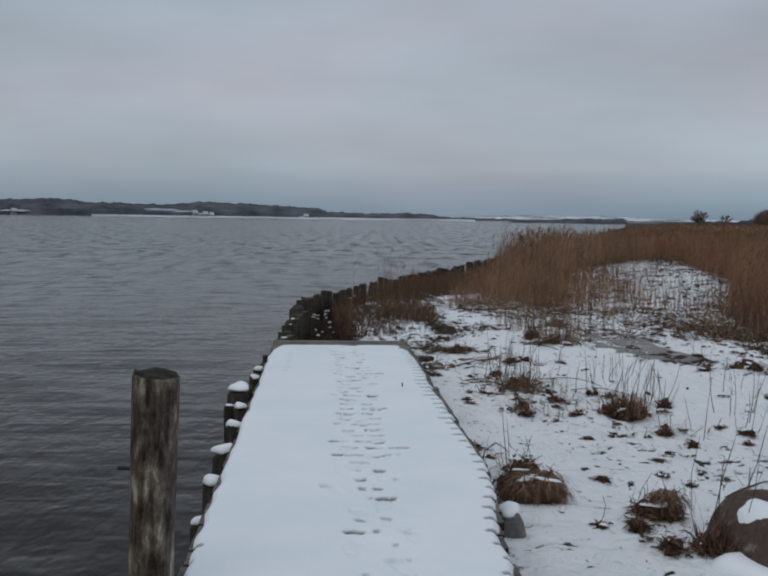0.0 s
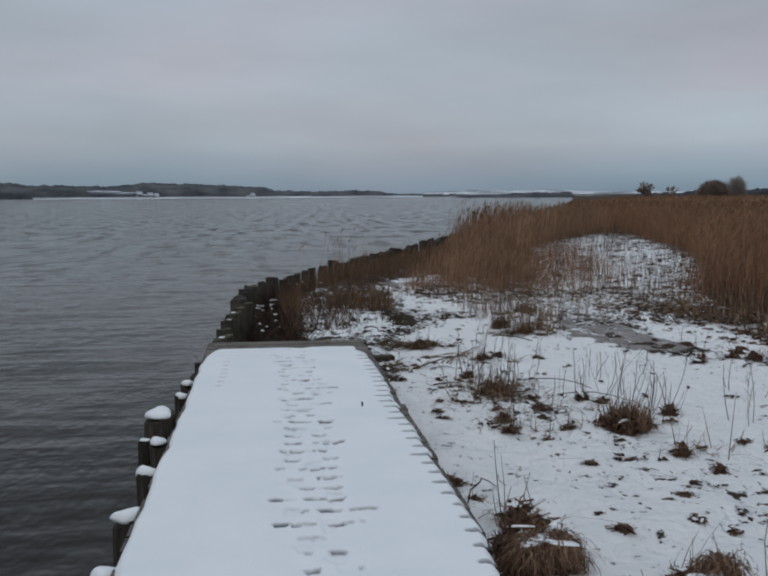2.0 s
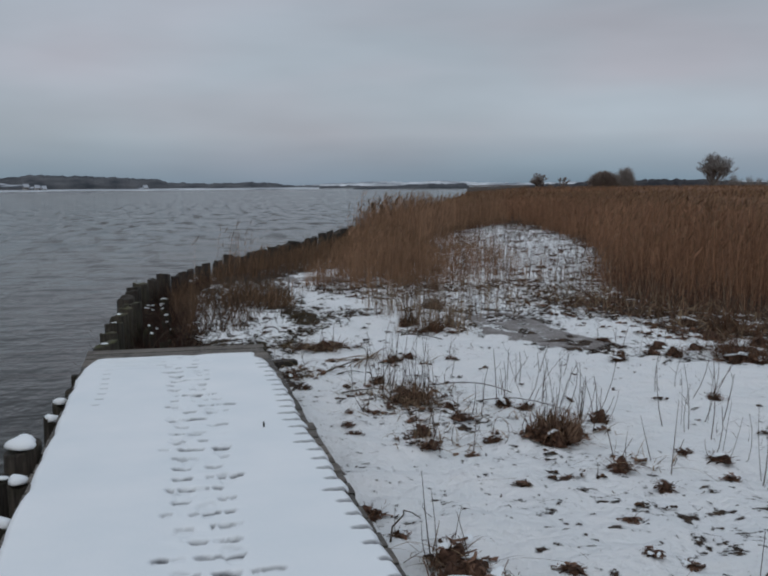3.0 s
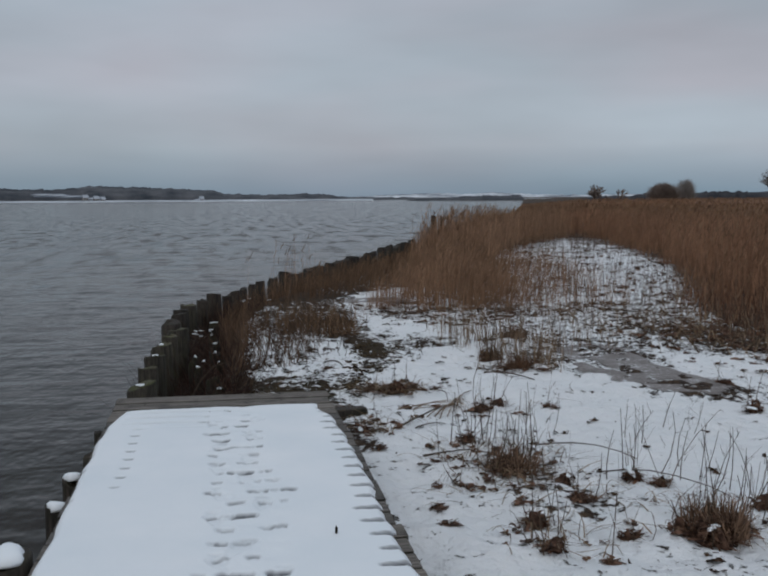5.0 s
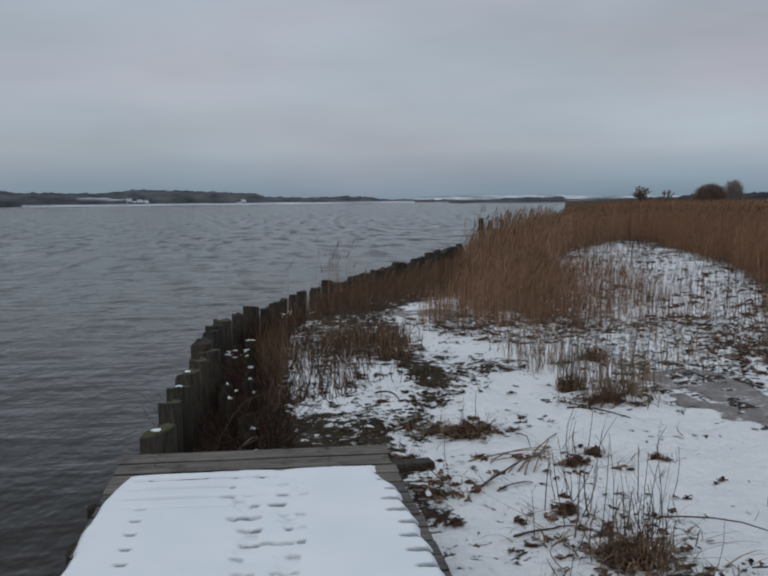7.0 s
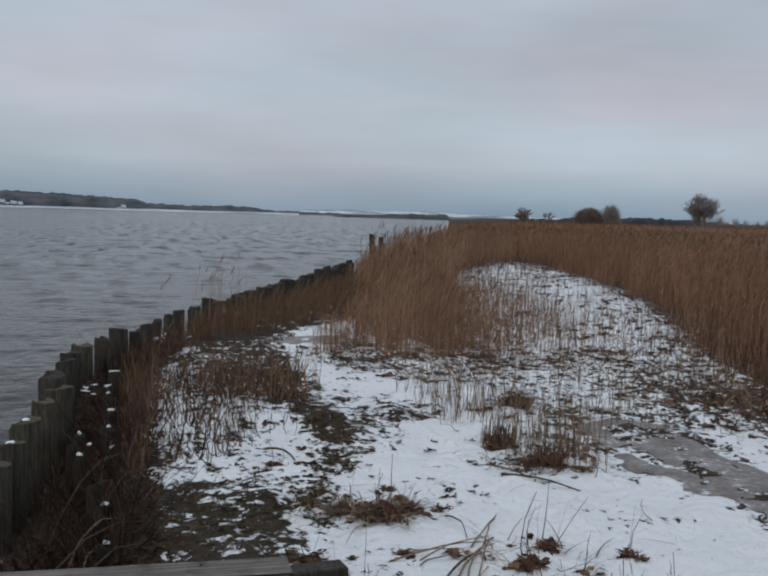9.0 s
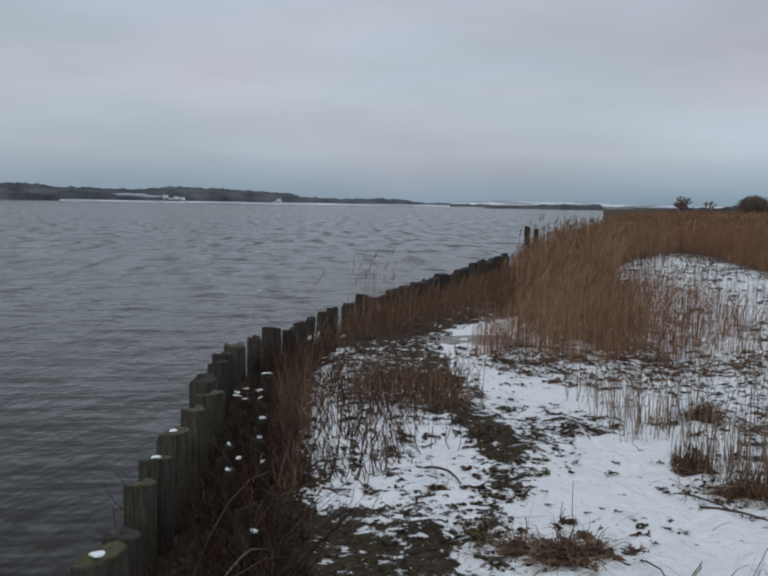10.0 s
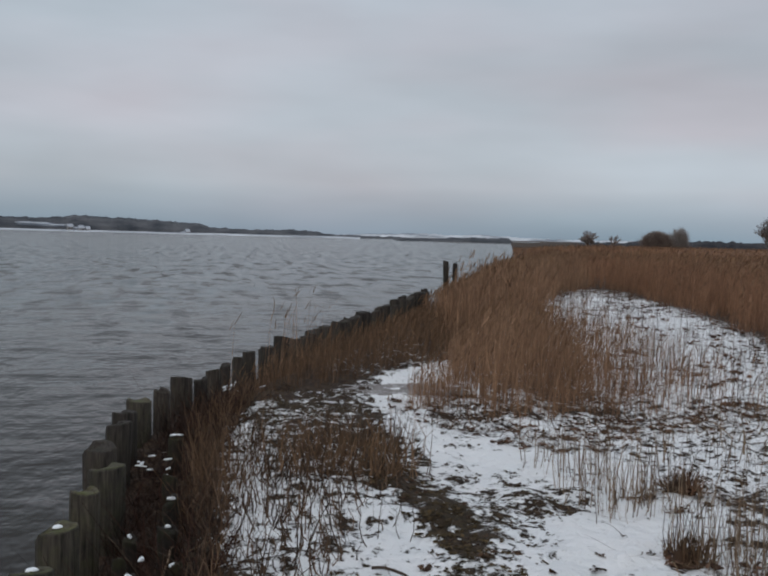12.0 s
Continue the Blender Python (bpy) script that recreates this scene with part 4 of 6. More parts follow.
def in_stand(x, y):
    edge = 0.25 * (value_noise(x, y, 0.5, 61) - 0.5) + 0.35 * (value_noise(x, y, 0.17, 74) - 0.5)
    y = y + 0.7 * (value_noise(x, x, 0.3, 75) - 0.5) + 0.3 * (value_noise(x, x, 0.11, 76) - 0.5)
    return (x > np.interp(y, STAND_Y, STAND_L) + edge) & (x < np.interp(y, STAND_Y, STAND_R) + 2 * edge) & (y > 8.2)


x, y = scatter(2.4, 8.0, 8.0, 15, 300, lambda x, y: in_stand(x, y) & (rng.random(len(x)) < 0.35 + 0.65 * value_noise(x, y, 0.4, 62)))
thin = 1 - 0.8 * step(x - 0.2 * (y - 9), 5.2, 6.4)
ok = rng.random(len(x)) < thin
x, y = x[ok], y[ok]
h = np.interp(x - 0.25 * (y - 9), [2.4, 3.2, 4.2, 5.0, 5.9], [0.85, 1.10, 1.02, 0.70, 0.38]) * (0.55 + 0.53 * rng.random(len(x)) ** 0.8)
rim_in = np.minimum(y - np.interp(x, [2.6, 3.5, 4.8, 6.5], [8.8, 8.4, 9.1, 9.5]), x - np.interp(y, STAND_Y, STAND_L))
h = h * (0.55 + 0.45 * step(rim_in, 0.0, 0.7))
reeds("reed_stand", x, y, h, 0.0075, "dense stand of dry brown reeds at the edge of the snow", 0.35, 1.0, lean=0.055, wind=(0.02, 0.0))
x, y = scatter(3.5, 20, 15, 47, 70, lambda x, y: in_stand(x, y))
reeds("reed_stand", x, y, 1.65 * (0.78 + 0.34 * rng.random(len(x))) * shore_rise(x, y), 0.014, "long belt of tall dry reeds along the lake shore", 0.6, 1.0, lean=0.06, wind=(0.03, 0.0))


def in_strip(x, y):
    inland = x - shore(y)
    return (y > 10.2 + 0.5 * value_noise(x, y, 0.4, 67)) & (inland > 0.35) & (inland < np.interp(y, [10, 11, 13.4, 14.2, 17, 20, 27], [1.3, 1.7, 2.4, 3.0, 3.0, 2.5, 1.0]))


x, y = scatter(-0.5, 7, 9.5, 27, 230, lambda x, y: in_strip(x, y) & (rng.random(len(x)) < 0.35 + 0.8 * value_noise(x, y, 0.35, 68)))
h = np.interp(y, [10, 11.5, 14, 18, 22, 27], [0.42, 0.50, 0.48, 0.42, 0.42, 0.55]) * (0.5 + 0.65 * rng.random(len(x))) * (0.6 + 0.4 * step(x - shore(y), 0.3, 1.2))
reeds("reed_fringe", x, y, h, 0.008, "low fringe of dry reeds behind the bank piles", 0.1, 1.2, material=M_STRIP)
x, y = scatter(3, 26, 27.5, 100, 26, lambda x, y: (x - shore(y) > 0.0) & (x < shore(y) + 3.2 + 0.03 * y))
reeds("reed_fringe", x, y, (1.45 + 0.5 * rng.random(len(x))) * shore_rise(x, y) * np.interp(y, [30, 50, 100], [0.95, 1.05, 1.6]), 0.02, "tall reed fringe standing along the water", 0.7, 0.9)
# a few tall stalks with heads beside the piles
x, y = scatter(0.4, 2.6, 10.8, 15.5, 11, lambda x, y: (x - shore(y) > 0.1) & (x - shore(y) < 0.7))
reeds("reed_stalks", x, y, 0.75 + 0.6 * rng.random(len(x)), 0.008, "few tall bare reed stalks with dark heads by the piles", 1.0, 0.4, lean=0.06)


def in_bed(x, y):
    return x > np.interp(y, BED_Y, BED_X) + 0.9 * (value_noise(x, y, 1.1, 64) - 0.5) + 0.5 * (value_noise(x, y, 0.35, 77) - 0.5)


x, y = scatter(7, 24, -6, 47, 75, lambda x, y: in_bed(x, y) & (x < np.interp(y, BED_Y, BED_X) + 4.2))
d = x - np.interp(y, BED_Y, BED_X)
soft_edge = np.interp(y, [8, 14], [1.0, 0.35])
ok = rng.random(len(x)) < 0.08 + 0.92 * step((d + 1.4 * (value_noise(x, y, 1.3, 65) - 0.5)) / soft_edge, 0.1, 2.2)
x, y, d = x[ok], y[ok], d[ok] / soft_edge[ok]
h = (0.4 + 1.12 * step(d + 0.8 * (value_noise(x, y, 0.9, 66) - 0.5), 0.0, 3.0)) * (0.72 + 0.38 * rng.random(len(x)))
reeds("reed_bed", x, y, h, 0.012, "wide bed of dry brown reeds beside the snowy clearing", 0.35, 1.0, material=M_REED_BED)
x, y = scatter(9, 75, -8, 80, 7, lambda x, y: (x > np.interp(y, BED_Y, BED_X) + 2.2) | ((y > 46) & (x > shore(y) + 1.0)))
reeds("reed_bed", x, y, 1.55 * (0.85 + 0.25 * rng.random(len(x))) * np.where(y > 40, shore_rise(x, y), 1), 0.035, "wide bed of dry brown reeds reaching far inland", 0.6, 0.7, material=M_REED_BED)
x, y = scatter(20, 260, 60, 255, 0.6, lambda x, y: x > shore(y) + 1.0)
reeds("reed_bed", x, y, 1.6 * (0.85 + 0.3 * rng.random(len(x))) * shore_rise(x, y), 0.11, "far brown reed bed stretching to the trees", 0.5, 0.5, material=M_REED_BED)
# the dense mass of stems under the tops
cx, cy = graded(4, 40, 0.5, 3.9, 420, 1.06), graded(-10, 60, 0.5, -60, 258, 1.06)
CX, CY = np.meshgrid(cx, cy)
depth = np.where(CY < 46, CX - np.interp(CY, BED_Y, BED_X), -1.0)
behind = step(CY, 45.5, 49) * step(CX - shore(CY), 5 + 0.06 * CY, 14 + 0.15 * CY)
cover = np.maximum(step(depth, 2.0, 5.5), behind)
CZ = ground_z(CX, CY) + cover * (1.22 + 0.25 * value_noise(CX, CY, 1.1, 70) + 0.2 * value_noise(CX, CY, 5.0, 71)) - 0.25 * (1 - cover)
keep = np.maximum.reduce([cover[:-1, :-1], cover[1:, :-1], cover[:-1, 1:], cover[1:, 1:]]) > 0.01
M_MASS = far_material("matted_reed", (0.092, 0.050, 0.031), (0.215, 0.12, 0.073), 1.6)
tagged(sheet("reed_mass", cx, cy, CZ, M_MASS, keep=keep), "matted brown mass of dry reed stems", "reeds", kind="stuff")

# thin stems thinning out into the snow beside the stand
x, y = scatter(4.4, 10.5, 9.0, 22, 62, lambda x, y: (x > 4.4 + 0.25 * (y - 9)) & (rng.random(len(x)) < (1 - step(x - 0.30 * (y - 9), 5.6, 8.2)) * (0.2 + 0.9 * value_noise(x, y, 0.7, 79))))
reeds("reed_stalks", x, y, (0.4 + 0.5 * rng.random(len(x))) * np.interp(x - 0.3 * (y - 9), [5, 8], [1.0, 0.6]), 0.009, "thin brown reed stalks standing in snow beside the stand", 0.25, 0.35, lean=0.06)

# sparse stubble in the clearing and on the open snow
def bed_edge(x, y):
    return x - np.interp(y, BED_Y, BED_X)


def in_clearing(x, y):
    return (x > np.interp(y, STAND_Y, STAND_R) - 0.3) & (x < np.interp(y, BED_Y, BED_X) + 0.3) & (y > 8.4)


def stubble(name, x, y, h, w, material, label, lean=0.12, bend=0.02):
    n = len(x)
    base = np.stack([x, y, ground_z(x, y) - 0.02], -1)
    tip = base + np.stack([rng.normal(0, lean, n) * h, rng.normal(0, lean, n) * h, h * np.ones(n)], -1)
    ob = strips(ribbons(base, tip, w, bend, 4), name, material)
    return tagged(ob, label, "dead stems", kind="stuff")


x, y = scatter(5.5, 19, 8.4, 44, 30, lambda x, y: in_clearing(x, y) & (rng.random(len(x)) < 0.25 + 0.9 * value_noise(x, y, 1.2, 80) - 0.5 * step(x - np.interp(y, STAND_Y, STAND_R), 0.8, 3)))
stubble("clearing_stubble", x, y, 0.25 + 0.4 * rng.random(len(x)), 0.011, M_STEM, "thin pale dead stems standing in the snowy clearing")
x, y = scatter(0.1, 2.0, 2.9, 7.5, 250, lambda x, y: rng.random(len(x)) < (1 - step(x - 0.25 - 0.35 * (y - 3.4), 0.2, 0.9)) * (0.25 + 1.1 * value_noise(x, y, 0.3, 69)))
stubble("weed_stems", x, y, 0.10 + 0.28 * rng.random(len(x)) ** 1.3, 0.0125, M_STEM, "short dark broken weed stems in snow", 0.22, 0.04)
x, y = scatter(0.4, 2.3, 4.9, 7.1, 420, lambda x, y: rng.random(len(x)) < (1 - step(np.hypot((x - 1.3) / 0.8, (y - 5.95) / 0.7), 0.45, 1.05)) * (0.4 + 0.8 * value_noise(x, y, 0.25, 70)))
stubble("weed_thicket", x, y, 0.20 + 0.36 * rng.random(len(x)), 0.010, M_THICKET, "brown thicket of dead weeds behind the piles", 0.24, 0.05)
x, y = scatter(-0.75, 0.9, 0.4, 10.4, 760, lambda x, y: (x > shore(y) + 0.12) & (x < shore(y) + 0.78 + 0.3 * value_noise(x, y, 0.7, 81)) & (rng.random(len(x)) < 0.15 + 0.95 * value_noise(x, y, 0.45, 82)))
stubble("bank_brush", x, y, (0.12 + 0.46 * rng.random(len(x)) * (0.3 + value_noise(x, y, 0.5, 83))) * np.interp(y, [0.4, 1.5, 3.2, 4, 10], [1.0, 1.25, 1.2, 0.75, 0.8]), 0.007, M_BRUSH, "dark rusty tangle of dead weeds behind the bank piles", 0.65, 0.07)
x, y = scatter(-0.4, 1.3, 1.6, 10.4, 420, lambda x, y: (x > shore(y) + 0.66) & (x < shore(y) + 0.95 + 0.6 * value_noise(x, y, 0.6, 84)) & (rng.random(len(x)) < (0.25 + 1.1 * step(y, 3.2, 5.2)) * value_noise(x, y, 0.4, 86) ** 1.4))
stubble("bank_grass", x, y, (0.16 + 0.36 * rng.random(len(x))) * np.interp(y, [1.6, 3.5, 5, 9], [0.55, 0.95, 1.15, 0.9]), 0.0065, M_BANK, "soft brown dead grass along the bank", 0.24, 0.06)
x, y = scatter(2.7, 5.6, 1.9, 7.4, 330, lambda x, y: rng.random(len(x)) < 0.8 * (1 - step(np.hypot((x - 3.62) / 0.6, (y - 3.3) / 0.9), 0.3, 1.0)) + 0.7 * (1 - step(np.hypot((x - 3.35) / 0.6, (y - 4.95) / 0.8), 0.3, 1.0)) + 0.12 * step(x, 3.7, 4.4) * (y > 3.6) * value_noise(x, y, 0.5, 95) + 0.3 * (1 - step(np.hypot((x - 3.35) / 0.5, (y - 6.0) / 0.6), 0.3, 1.0)))
stubble("pale_stems", x, y, 0.22 + 0.38 * rng.random(len(x)), 0.0085, M_PALE, "pale thin dead stems round a brown tussock in snow", 0.1)
x, y = scatter(2.6, 7.6, 5.2, 9.4, 30, lambda x, y: rng.random(len(x)) < near_line(x, y, BELT_LINE[1:6], 0.8) * 0.8)
stubble("belt_stems", x, y, 0.08 + 0.22 * rng.random(len(x)), 0.009, M_RUST, "broken brown stems at the foot of the reeds", 0.5)
x, y = scatter(5.8, 8.4, -2, 9.4, 26, lambda x, y: rng.random(len(x)) < near_line(x, y, BELT_LINE[5:], 1.2) * 0.8)
stubble("belt_stems", x, y, 0.1 + 0.35 * rng.random(len(x)), 0.009, M_PALE, "pale broken stems at the foot of the reed bed", 0.4)


# ragged front of the reed bed: broken dark stems and fallen leaves
x, y = scatter(5.0, 10.5, -6, 12, 85, lambda x, y: (rng.random(len(x)) < step(bed_edge(x, y) - 1.6 * step(y, 5.5, 7.5), -2.4, 0.0) * (1 - step(bed_edge(x, y), 1.0, 2.2)) * (0.3 + 0.9 * value_noise(x, y, 0.6, 97))))
stubble("bed_front", x, y, 0.2 + 0.55 * rng.random(len(x)) * step(bed_edge(x, y), -1.8, 0.6), 0.010, M_FRONT, "broken red-brown stems along the front of the reed bed", 0.25, 0.04)
x, y = scatter(5.8, 10.5, -6, 12, 20, lambda x, y: (rng.random(len(x)) < step(bed_edge(x, y), -1.9, -0.4) * (1 - step(bed_edge(x, y), 0.6, 1.4)) * (0.3 + 0.7 * value_noise(x, y, 0.6, 98))))
stubble("bed_front_pale", x, y, 0.25 + 0.5 * rng.random(len(x)), 0.010, M_PALE, "thin pale dead stems before the reed bed", 0.12)


def litter(name, x, y, size, material, label, lift=0.012):
    """Flat curled scraps lying on the snow."""
    n = len(x)
    a = rng.random(n) * 6.3
    base = np.stack([x, y, ground_z(x, y) + lift], -1)
    ln = size * (0.5 + rng.random(n))
    tip = base + np.stack([np.cos(a) * ln, np.sin(a) * ln, 0.012 * rng.random(n)], -1)
    yaw = a + math.pi / 2
    return tagged(strips(ribbons(base, tip, ln * 0.4, 0.006, 4, yaw, 0.25), name, material), label, "leaf litter", kind="stuff")


def litter_weight(x, y):
    w = 0.022 + 0.04 * step(y, -1.5, 0.5) + 0.5 * near_line(x, y, BELT_LINE, 1.0) + 0.2 * near_line(x, y, PATH_LINE, 0.4)
    w = w + 0.18 * near_line(x, y, [(2.2, 0), (2.1, -2.2), (3, -4.2)], 0.8) + 0.7 * near_line(x, y, [(1.4, 2.1), (2.1, 1.95)], 0.4)
    return w + 0.22 * step(x, 4.2, 5.5) * step(y, 3.5, 5)


x, y = scatter(0.9, 8.0, -8.5, 9.5, 150, lambda x, y: rng.random(len(x)) < (1 - 0.7 * near_line(x, y, [(2.2, -0.2), (2.45, 1.8), (2.6, 3.6)], 0.8)) * litter_weight(x, y) * (0.15 + 1.4 * value_noise(x, y, 0.5, 85) ** 2))
litter("leaf_litter", x, y, 0.034, M_LEAF, "dark rotten leaves and scraps strewn on the snow")
x, y = scatter(0.9, 8.0, -8.5, 9.5, 26, lambda x, y: rng.random(len(x)) < litter_weight(x, y))
n = len(x)
a = rng.random(n) * 6.3
base = np.stack([x, y, ground_z(x, y) + 0.012], -1)
ln = 0.1 + 0.3 * rng.random(n)
tip = base + np.stack([np.cos(a) * ln, np.sin(a) * ln, 0.05 * rng.random(n)], -1)
tagged(strips(ribbons(base, tip, 0.008, 0.02, 4), "fallen_stems", M_TWIG), "broken brown stems lying on the snow", "leaf litter", kind="stuff")


x, y = scatter(2.3, 8.2, 3.5, 10.0, 90, lambda x, y: rng.random(len(x)) < near_line(x, y, BELT_LINE[:7], 0.75) * (0.25 + value_noise(x, y, 0.3, 72)))
n = len(x)
a, ln = rng.random(n) * 6.3, 0.08 + 0.30 * rng.random(n)
base = np.stack([x, y, ground_z(x, y) + 0.015 + 0.03 * rng.random(n)], -1)
tip = base + np.stack([np.cos(a) * ln, np.sin(a) * ln, 0.10 * rng.random(n) ** 2], -1)
rim = ribbons(base, tip, 0.010 + 0.008 * rng.random(n), 0.02, 5, taper=0.5)
rim[..., 2] += np.sin(np.linspace(0, math.pi, 5))[None, :, None] * (0.06 * rng.random(n) ** 2)[:, None, None]
tagged(strips(rim, "fallen_reeds", M_BANK), "broken dry reeds lying in snow before the stand", "leaf litter", kind="stuff")
x, y = scatter(5.4, 10.5, -5, 8, 46, lambda x, y: rng.random(len(x)) < step(bed_edge(x, y), -2.9, -1.6) * (1 - step(bed_edge(x, y), 0.4, 1.6)) * (0.15 + 1.2 * value_noise(x, y, 0.5, 90) ** 1.5))
n = len(x)
a, ln = rng.random(n) * 6.3, 0.12 + 0.45 * rng.random(n)
base = np.stack([x, y, ground_z(x, y) + 0.01], -1)
tip = base + np.stack([np.cos(a) * ln, np.sin(a) * ln, 0.12 * rng.random(n) ** 2], -1)
rim = ribbons(base, tip, 0.011 + 0.010 * rng.random(n), 0.03, 6, taper=0.5)
rim[..., 2] += np.sin(np.linspace(0, math.pi, 6))[None, :, None] * (0.22 * rng.random(n) ** 2)[:, None, None]
tagged(strips(rim, "fallen_reeds", M_TANGLE), "bent and fallen reeds in snow before the reed bed", "leaf litter", kind="stuff")


def leaf_clumps(name, x, y, size, label, per=8, material=None):
    """Little heaps of curled leaves."""
    n = len(x)
    k = n * per
    at = np.repeat(np.stack([x, y, ground_z(x, y)], -1), per, axis=0)
    sz = np.repeat(size * (0.5 + rng.random(n)), per)
    base = at + np.stack([rng.normal(0, 0.5, k) * sz, rng.normal(0, 0.5, k) * sz, 0.25 * sz * rng.random(k)], -1)
    a = rng.random(k) * 6.3
    ln = sz * (0.35 + 0.6 * rng.random(k))
    tip = base + np.stack([np.cos(a) * ln, np.sin(a) * ln, sz * (0.5 * rng.random(k) - 0.1)], -1)
    rim = ribbons(base, tip, 0.85 * sz, 0.1 * 0.04, 4, a + 1.57 + rng.normal(0, 0.5, k), 0.55)
    rim[:, 1:3, :, 2] += (0.3 * sz * rng.random(k))[:, None, None]
    return tagged(strips(rim, name, material or M_LEAF), label, "leaf litter", kind="stuff")


def tussock(x, y, r, h, label, blades=260, stems=0, stem_h=0.5, droop=1.0, material=None, dark=True, snowy=0.0, stretch=1.0, thatch=False):
    """A clump of dead grass: drooping blades over a dark heart, with stems standing out of it."""
    z = float(ground_z(x, y))
    top = tagged(hollow("grass_tussock", x, y, z), label, "grass tussock")
    material = material or M_TUSSOCK
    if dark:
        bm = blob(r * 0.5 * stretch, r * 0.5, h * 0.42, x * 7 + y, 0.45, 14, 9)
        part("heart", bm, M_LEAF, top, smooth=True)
    n = blades
    a, q = rng.random(n) * 6.3, np.sqrt(rng.random(n))
    lumps = rng.normal(0, 0.38, (5, 2)) * r
    home = lumps[rng.integers(0, 5, n)] * (0.0 if thatch else 1.0)
    if thatch:
        q = q * (0.9 + 0.25 * value_noise(np.cos(a) * 1.5 + x, np.sin(a) * 1.5 + y, 0.9, 92))
        hill = 0.7 + 0.45 * value_noise(np.cos(a) * q * 1.2 + x, np.sin(a) * q * 1.2 + y, 0.5, 93)
        base = np.stack([np.cos(a) * q * r * 0.75 * stretch, np.sin(a) * q * r * 0.75, h * hill * (1 - 0.4 * q ** 3)], -1)
        base += np.stack([rng.normal(0, 0.03, n), rng.normal(0, 0.03, n), 0.05 * (value_noise(a, q, 0.45, 91) - 0.5) + rng.normal(0, 0.015, n)], -1)
        out = r * (0.04 + 0.15 * rng.random(n))
        tip = base + np.stack([np.cos(a) * out * stretch + rng.normal(0, 0.035, n), np.sin(a) * out + rng.normal(0, 0.035, n), -h * (0.1 + 0.5 * rng.random(n))], -1)
    else:
        base = np.stack([np.cos(a) * q * r * 0.4 * stretch + home[:, 0] * stretch, np.sin(a) * q * r * 0.4 + home[:, 1], 0.01 + h * 0.35 * (1 - q)], -1)
        out = r * (0.2 + 0.7 * rng.random(n)) * droop
        b = a + rng.normal(0, 0.9, n)
        out = out * np.where(rng.random(n) < 0.6, 0.55, 1.1)
        tip = base + np.stack([np.cos(b) * out * stretch, np.sin(b) * out, h * (rng.random(n) ** 1.8) * 0.9 - 0.25 * h * droop * q], -1)
    tip[:, 2] = np.maximum(tip[:, 2], 0.004)
    rim = ribbons(base, tip, 0.009 if not thatch else 0.008, 0.012, 4, taper=0.2)
    arch = np.array([0, 0.75, 0.8, 0])[None, :, None] * ((0.2 if thatch else 0.45) * h * rng.random(n))[:, None, None]
    rim[..., 2] += arch
    tagged(strips(rim, "grass", material, top), kind="stuff")
    m = max(40, n // 5)
    a, q = rng.random(m) * 6.3, np.sqrt(rng.random(m))
    base = np.stack([np.cos(a) * q * r * 0.8 * stretch, np.sin(a) * q * r * 0.8, h * (0.05 + 0.6 * (1 - q) * rng.random(m))], -1)
    b, ln = rng.random(m) * 6.3, 0.04 + 0.07 * rng.random(m)
    tip = base + np.stack([np.cos(b) * ln, np.sin(b) * ln, 0.05 * (rng.random(m) - 0.35)], -1)
    tip[:, 2] = np.maximum(tip[:, 2], 0.004)
    tagged(strips(ribbons(base, tip, 0.02 + 0.03 * rng.random(m), 0.012, 4, b + 1.57 + rng.normal(0, 0.4, m), 0.4), "leaves", M_DULL, top), kind="stuff")
    if stems:
        a, q = rng.random(stems) * 6.3, rng.random(stems)
        base = np.stack([np.cos(a) * q * r * stretch, np.sin(a) * q * r, np.zeros(stems)], -1)
        hh = stem_h * (0.5 + 0.7 * rng.random(stems))
        tip = base + np.stack([rng.normal(0, 0.22, stems) * hh, rng.normal(0, 0.22, stems) * hh, hh], -1)
        for rim in ribbons(base, tip, 0.006, 0.03, 4, taper=0.5):
            strips(rim[None], "stem", M_TWIG, top)
    if snowy:
        for k in range(3):
            ob = part("snow_patch", snow_dome(r * snowy * (0.6 + 0.5 * rng.random()), r * snowy * 0.5, 0.014, int(x * 100 + k)), M_SNOW, top, "white snow patch", smooth=True)
            ob.matrix_basis = pose(rng.normal(0, r * 0.3), rng.normal(0, r * 0.25), h * (0.9 if thatch else 0.6), rng.normal(0, 12), rng.normal(0, 12), rng.random() * 360)
    return top


x, y = scatter(0.95, 8.0, -8.4, 9.5, 60, lambda x, y: rng.random(len(x)) < (0.015 + litter_weight(x, y)) * (0.05 + 1.7 * value_noise(x, y, 0.5, 87) ** 2.5))
leaf_clumps("leaf_clumps", x, y, 0.032, "small dark heaps of rotten leaves dotted over the snow")
x, y = scatter(2.3, 8.2, 0.5, 10.2, 50, lambda x, y: rng.random(len(x)) < near_line(x, y, BELT_LINE, 0.75) * 1.3 * value_noise(x, y, 0.4, 88) ** 1.5)
leaf_clumps("reed_litter", x, y, 0.042, "brown broken reed leaves heaped along the reeds", 9, M_DULL)
x, y = scatter(0.1, 2.8, 0.2, 10.5, 60, lambda x, y: rng.random(len(x)) < np.clip(bareness(x, y) - 0.25, 0, 0.8) * 0.5 * (x > shore(y) + 0.6))
leaf_clumps("bank_litter", x, y, 0.022, "dark wet leaves and moss between snow patches", 8)
